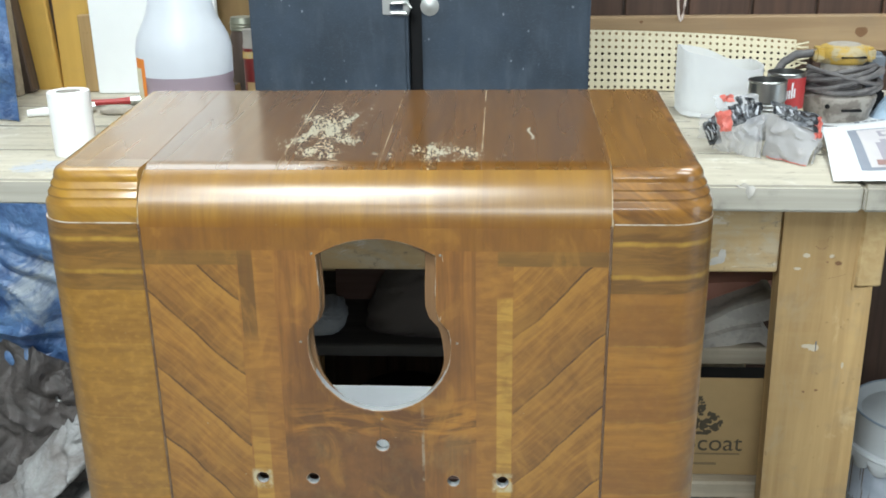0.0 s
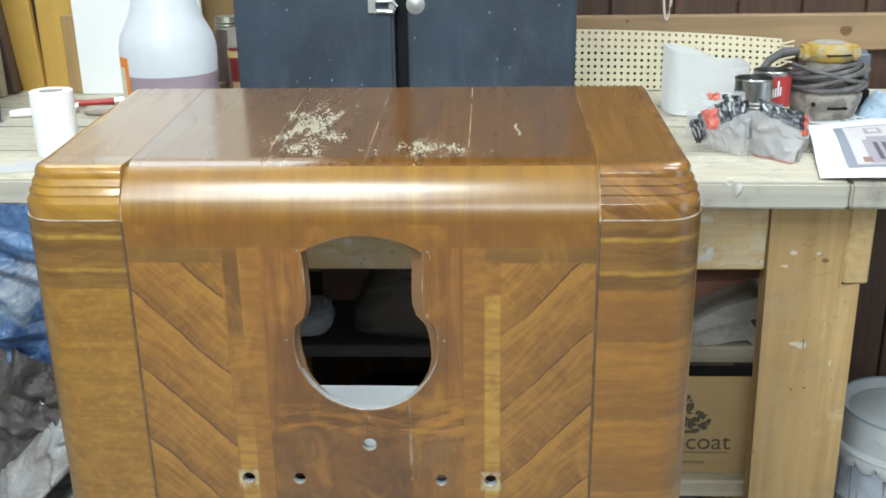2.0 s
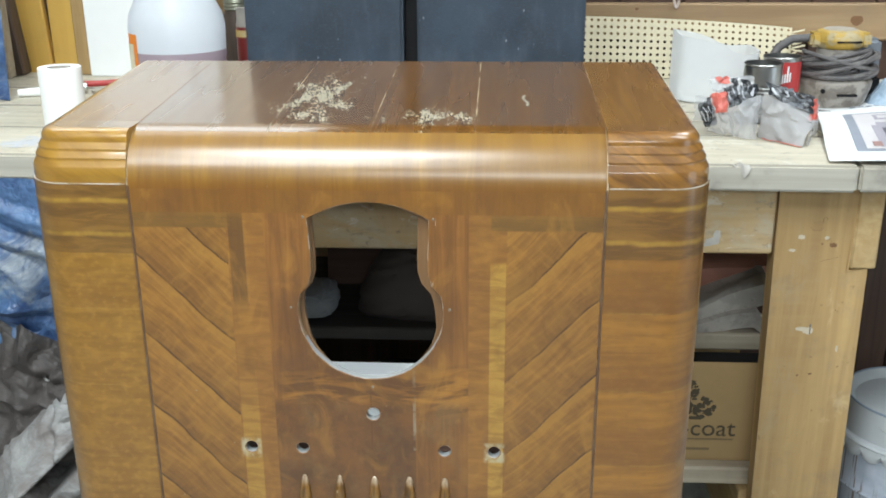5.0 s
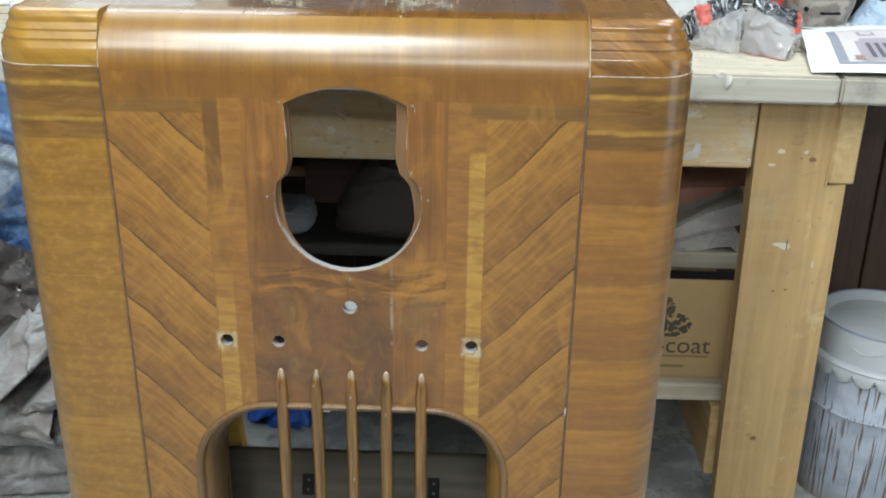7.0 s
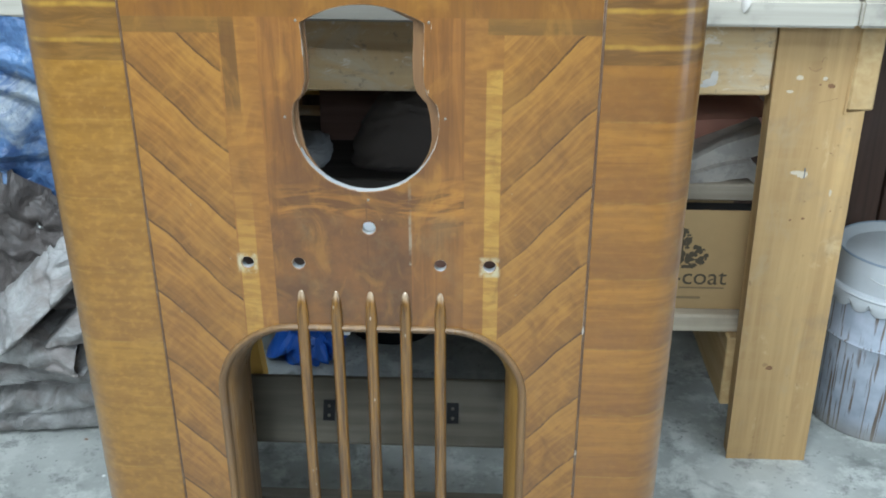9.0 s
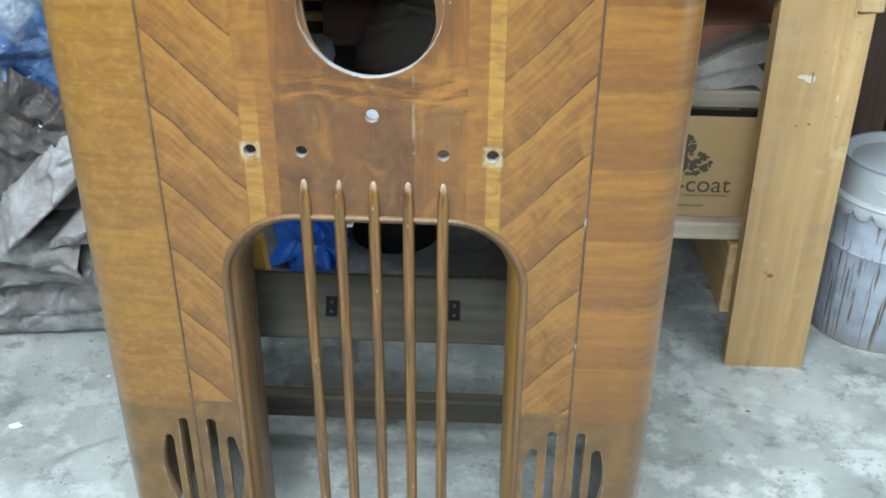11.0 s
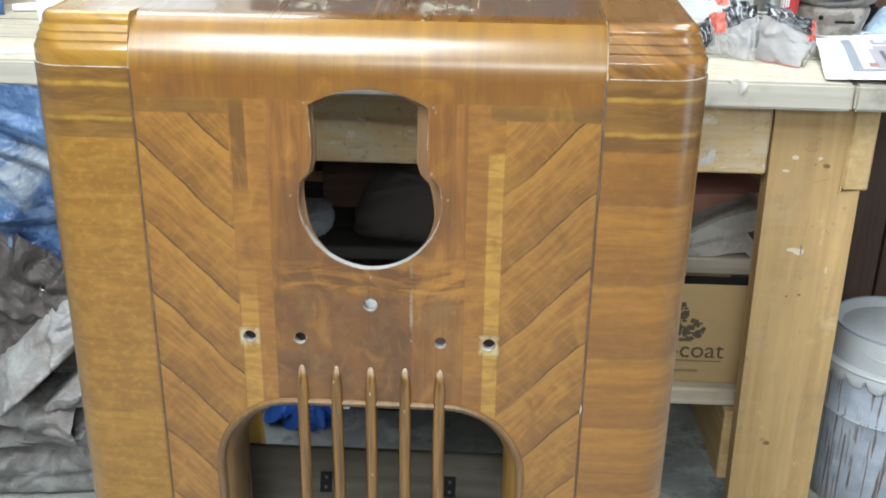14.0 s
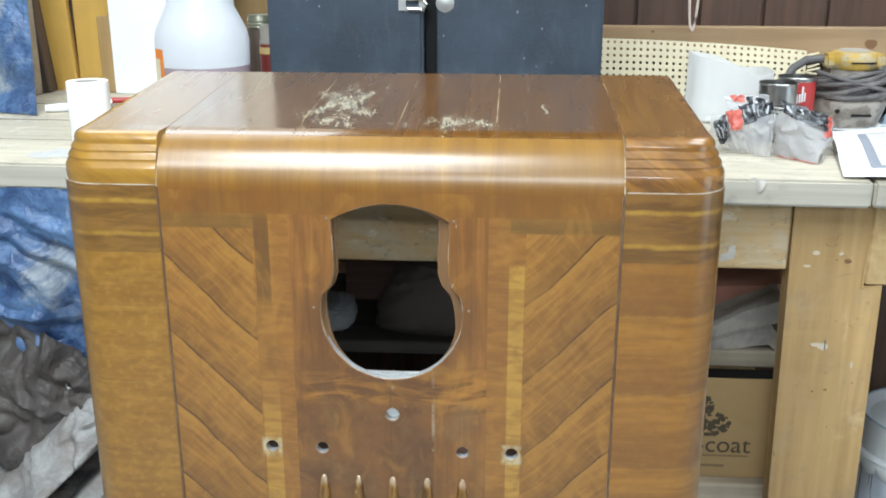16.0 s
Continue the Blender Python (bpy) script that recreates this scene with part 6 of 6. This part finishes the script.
def leaflet():
    t = thing("paper_sheet", "printed white sheet with a grey picture lying on the bench", "paper")
    c = [Vector((0.712, 0.905)), Vector((0.617, 0.508)), Vector((0.935, 0.470)), Vector((1.01, 1.04))]

    def at(u, v, lift=0.0):
        p = c[0] * (1 - u) * (1 - v) + c[1] * (1 - u) * v + c[2] * u * v + c[3] * u * (1 - v)
        return (p.x, p.y, BZ + 0.004 + lift + 0.010 * math.exp(-((v - 0.45) / 0.3) ** 2) + 0.004 * math.sin(u * 4))
    part("sheet", sheet(lambda u, v: at(u, v), 20, 20, 0.0004), M_PAPER, t, smooth=True)
    grey, dim = plain("print_grey", (0.27, 0.29, 0.34), 0.7), plain("print_light", (0.60, 0.57, 0.58), 0.7)
    dark, lilac = plain("print_dark", (0.10, 0.095, 0.115), 0.7), plain("print_lilac", (0.36, 0.335, 0.385), 0.7)

    def patch(u0, u1, v0, v1, lift, m, name="picture"):
        part(name, sheet(lambda u, v: at(u0 + (u1 - u0) * u, v0 + (v1 - v0) * v, lift), 8, 8, 0), m, t)
    patch(0.14, 0.86, 0.32, 0.88, 0.0008, grey)
    patch(0.19, 0.84, 0.345, 0.85, 0.0014, dim)
    patch(0.26, 0.62, 0.56, 0.84, 0.0020, lilac)
    patch(0.29, 0.58, 0.52, 0.56, 0.0020, lilac)
    patch(0.30, 0.40, 0.39, 0.48, 0.0020, lilac)
    patch(0.32, 0.38, 0.41, 0.46, 0.0026, dim)
    for k in range(5):
        patch(0.31 + 0.045 * k, 0.334 + 0.045 * k, 0.60, 0.80, 0.0026, dark)
    patch(0.225, 0.27, 0.77, 0.83, 0.0026, plain("print_rust", (0.33, 0.20, 0.18), 0.7))
    for k in range(9):
        patch(0.22 + 0.055 * k, 0.26 + 0.055 * k, 0.135, 0.165 - 0.008 * (k % 2), 0.0008, grey, "print_bar")


leaflet()


def perforated():
    """A cream board full of round holes, bowed against the wall."""
    bm = bmesh.new()
    nx, nz, p, x0 = 34, 9, 0.0143, 0.268
    def place(x, z):
        u = (x - x0) / (nx * p)
        return Vector((x, 1.258 - 0.035 * u + 0.018 * z / 0.13, BZ + 0.002 + z * (1 - 0.16 * u * u)))
    for i in range(nx):
        for j in range(nz):
            cx, cz = x0 + (i + 0.5) * p, (j + 0.5) * p
            sq = [(-1, -1), (0, -1), (1, -1), (1, 0), (1, 1), (0, 1), (-1, 1), (-1, 0)]
            o = [bm.verts.new(place(cx + a * p / 2, cz + b * p / 2)) for a, b in sq]
            h = [bm.verts.new(place(cx + 0.0033 * math.cos(math.atan2(b, a)), cz + 0.0033 * math.sin(math.atan2(b, a)))) for a, b in sq]
            for k in range(8):
                bm.faces.new((o[k - 1], o[k], h[k], h[k - 1]))
    bmesh.ops.remove_doubles(bm, verts=bm.verts[:], dist=0.0002)
    bmesh.ops.solidify(bm, geom=bm.faces[:], thickness=0.003)
    tagged(part("perforated_board", bm, M_CREAM), "cream perforated board leaning against the wall", "board")


perforated()
ledge = tagged(part("ledge_board", block(0.20, 1.7, 1.285, 1.317, 0.93, 1.008, 0.003), M_LEDGEPINE), "pine board fixed along the panelled wall", "board")
for x, z, r in ((0.902, 0.973, 0.0105), (0.43, 0.997, 0.003)):
    bm = bmesh.new()
    bm.faces.new([bm.verts.new((x + 1.3 * r * math.cos(a), 1.2842, z + r * math.sin(a) * (1 + 0.15 * math.sin(3 * a)))) for a in np.arange(0, 6.2, 0.3)])
    part("knot", bm, M_KNOT, ledge, "dark knot in the pine")
tagged(part("rope_loop", tube([(0.512 + 0.010 * math.sin(a), 1.272, 1.115 - 0.115 * math.cos(a / 1.0)) for a in np.linspace(0, 2 * math.pi, 26)][:-1], 0.0028, 8, closed=True), plain("cord", (0.6, 0.5, 0.45), 0.8), smooth=True), "thin pale cord loop hanging on the wall", "cord")
tagged(part("white_panel", block(-0.785, -0.50, 1.245, 1.262, BZ, 1.62, 0.002), M_WHITE), "tall white panel leaning behind the jug", "panel")
tagged(part("pine_offcut", block(-0.822, -0.757, 1.265, 1.290, BZ, 1.024, 0.002), M_PINE_Z), "short pine offcut against the wall", "board")


def tarp2(u, v):
    d = creases(u * 0.5, v * 0.6, 21.0, 1.3) - 0.5
    return (-1.40 + 0.50 * u + 0.07 * v * v * u + 0.03 * d, 1.12 - 0.17 * v * v * u - 0.06 * d, 1.45 - 0.5965 * v)


tagged(part("grey_strip", block(-0.985, -0.952, 1.205, 1.236, BZ, 1.40, 0.003), M_GREYPINE), "weathered grey batten leaning beside the tarpaulin", "batten")
tagged(part("blue_tarp", sheet(tarp2, 40, 50), M_TARP, smooth=True), "blue tarpaulin hanging beside the yellow door", "tarpaulin")


def brush():
    t = thing("paint_brush", "red handled paint brush lying on the bench", "brush")
    d = Vector((0.085, 0.0275, 0.0))
    o = Vector((-0.745, 1.078, BZ + 0.011))
    part("handle", tube([o - d * 0.6, o, o + d * 0.6, o + d], [0.004, 0.007, 0.006, 0.008], 10), M_RED, t, smooth=True)
    part("ferrule", tube([o + d, o + d * 1.3], [0.010, 0.011], 12), M_STEEL, t, smooth=True)
    part("bristles", tube([o + d * 1.3, o + d * 1.62], [0.011, 0.006], 12), M_WHITE, t, smooth=True)


brush()


def scraper():
    t = thing("scraper", "pale handled scraper lying on the bench", "tool")
    part("handle", tube([(-0.83, 0.985, BZ + 0.009), (-0.80, 1.0, BZ + 0.009), (-0.775, 1.012, BZ + 0.009)], [0.007, 0.009, 0.008], 12), M_WHITE, t, smooth=True)
    part("shank", tube([(-0.775, 1.012, BZ + 0.009), (-0.735, 1.03, BZ + 0.010), (-0.71, 1.04, BZ + 0.012)], [0.006, 0.012, 0.011], 12), M_STEEL, t, smooth=True)


scraper()
tagged(part("stone", lump(-0.655, 1.02, BZ + 0.008, 0.038, 0.018, 0.009, 3.0, 0.1, 0.8, 2.0, 3), M_PALEDUST, smooth=True), "small grey-brown scraper blade lying on the bench", "tool")
tagged(part("paper_scrap", sheet(lambda u, v: (0.474 + 0.024 * u + 0.004 * v, 0.500 - 0.004 * v + 0.004 * math.sin(u * 6), 0.853 - 0.022 * v * max(0.15, 1 - 2.2 * abs(u - 0.6)) - 0.002 * math.sin(u * 9)), 10, 8, 0.0005), M_PALEFILL), "torn white scrap stuck on the bench edge", "paper")


def rag(u, v):
    """A crumpled pale blue rag behind the sander's end."""
    r = 0.058 * v ** 0.8
    a = 2 * math.pi * u
    f = creases(0.2 + r * math.cos(a) * 3, r * math.sin(a) * 3, 44.0, 1.6, 4)
    return (RAG[0] + r * math.cos(a), RAG[1] + 0.8 * r * math.sin(a), BZ + 0.002 + max(0.0, 0.046 * (1 - v) ** 0.7 + 0.030 * f * v * (1 - v) * 3))


RAG = (0.868, 0.925)
tagged(part("rag", sheet(rag, 48, 16, 0.001), cloth("pale_blue_cloth", (0.42, 0.52, 0.62), (0.28, 0.37, 0.48), 20, 0.85), smooth=True), "crumpled pale blue rag lying on the bench", "rag")
splinters = thing("broken_strips", "cream splinters broken from the perforated board", "offcuts")
rnd = random.Random(6)
for k in range(9):
    x, z = 0.752 + rnd.uniform(-0.008, 0.020), BZ + 0.040 + 0.008 * k
    lean = rnd.uniform(-0.9, 0.9)
    pts = [(x + 0.014 * j * math.cos(lean), 1.225 + 0.004 * j * rnd.uniform(-1, 1), z + 0.006 * j * math.sin(lean) + 0.002 * (j == 1)) for j in range(-1, 2)]
    part("strip", tube(pts, 0.0022, 5), M_CREAM, splinters)
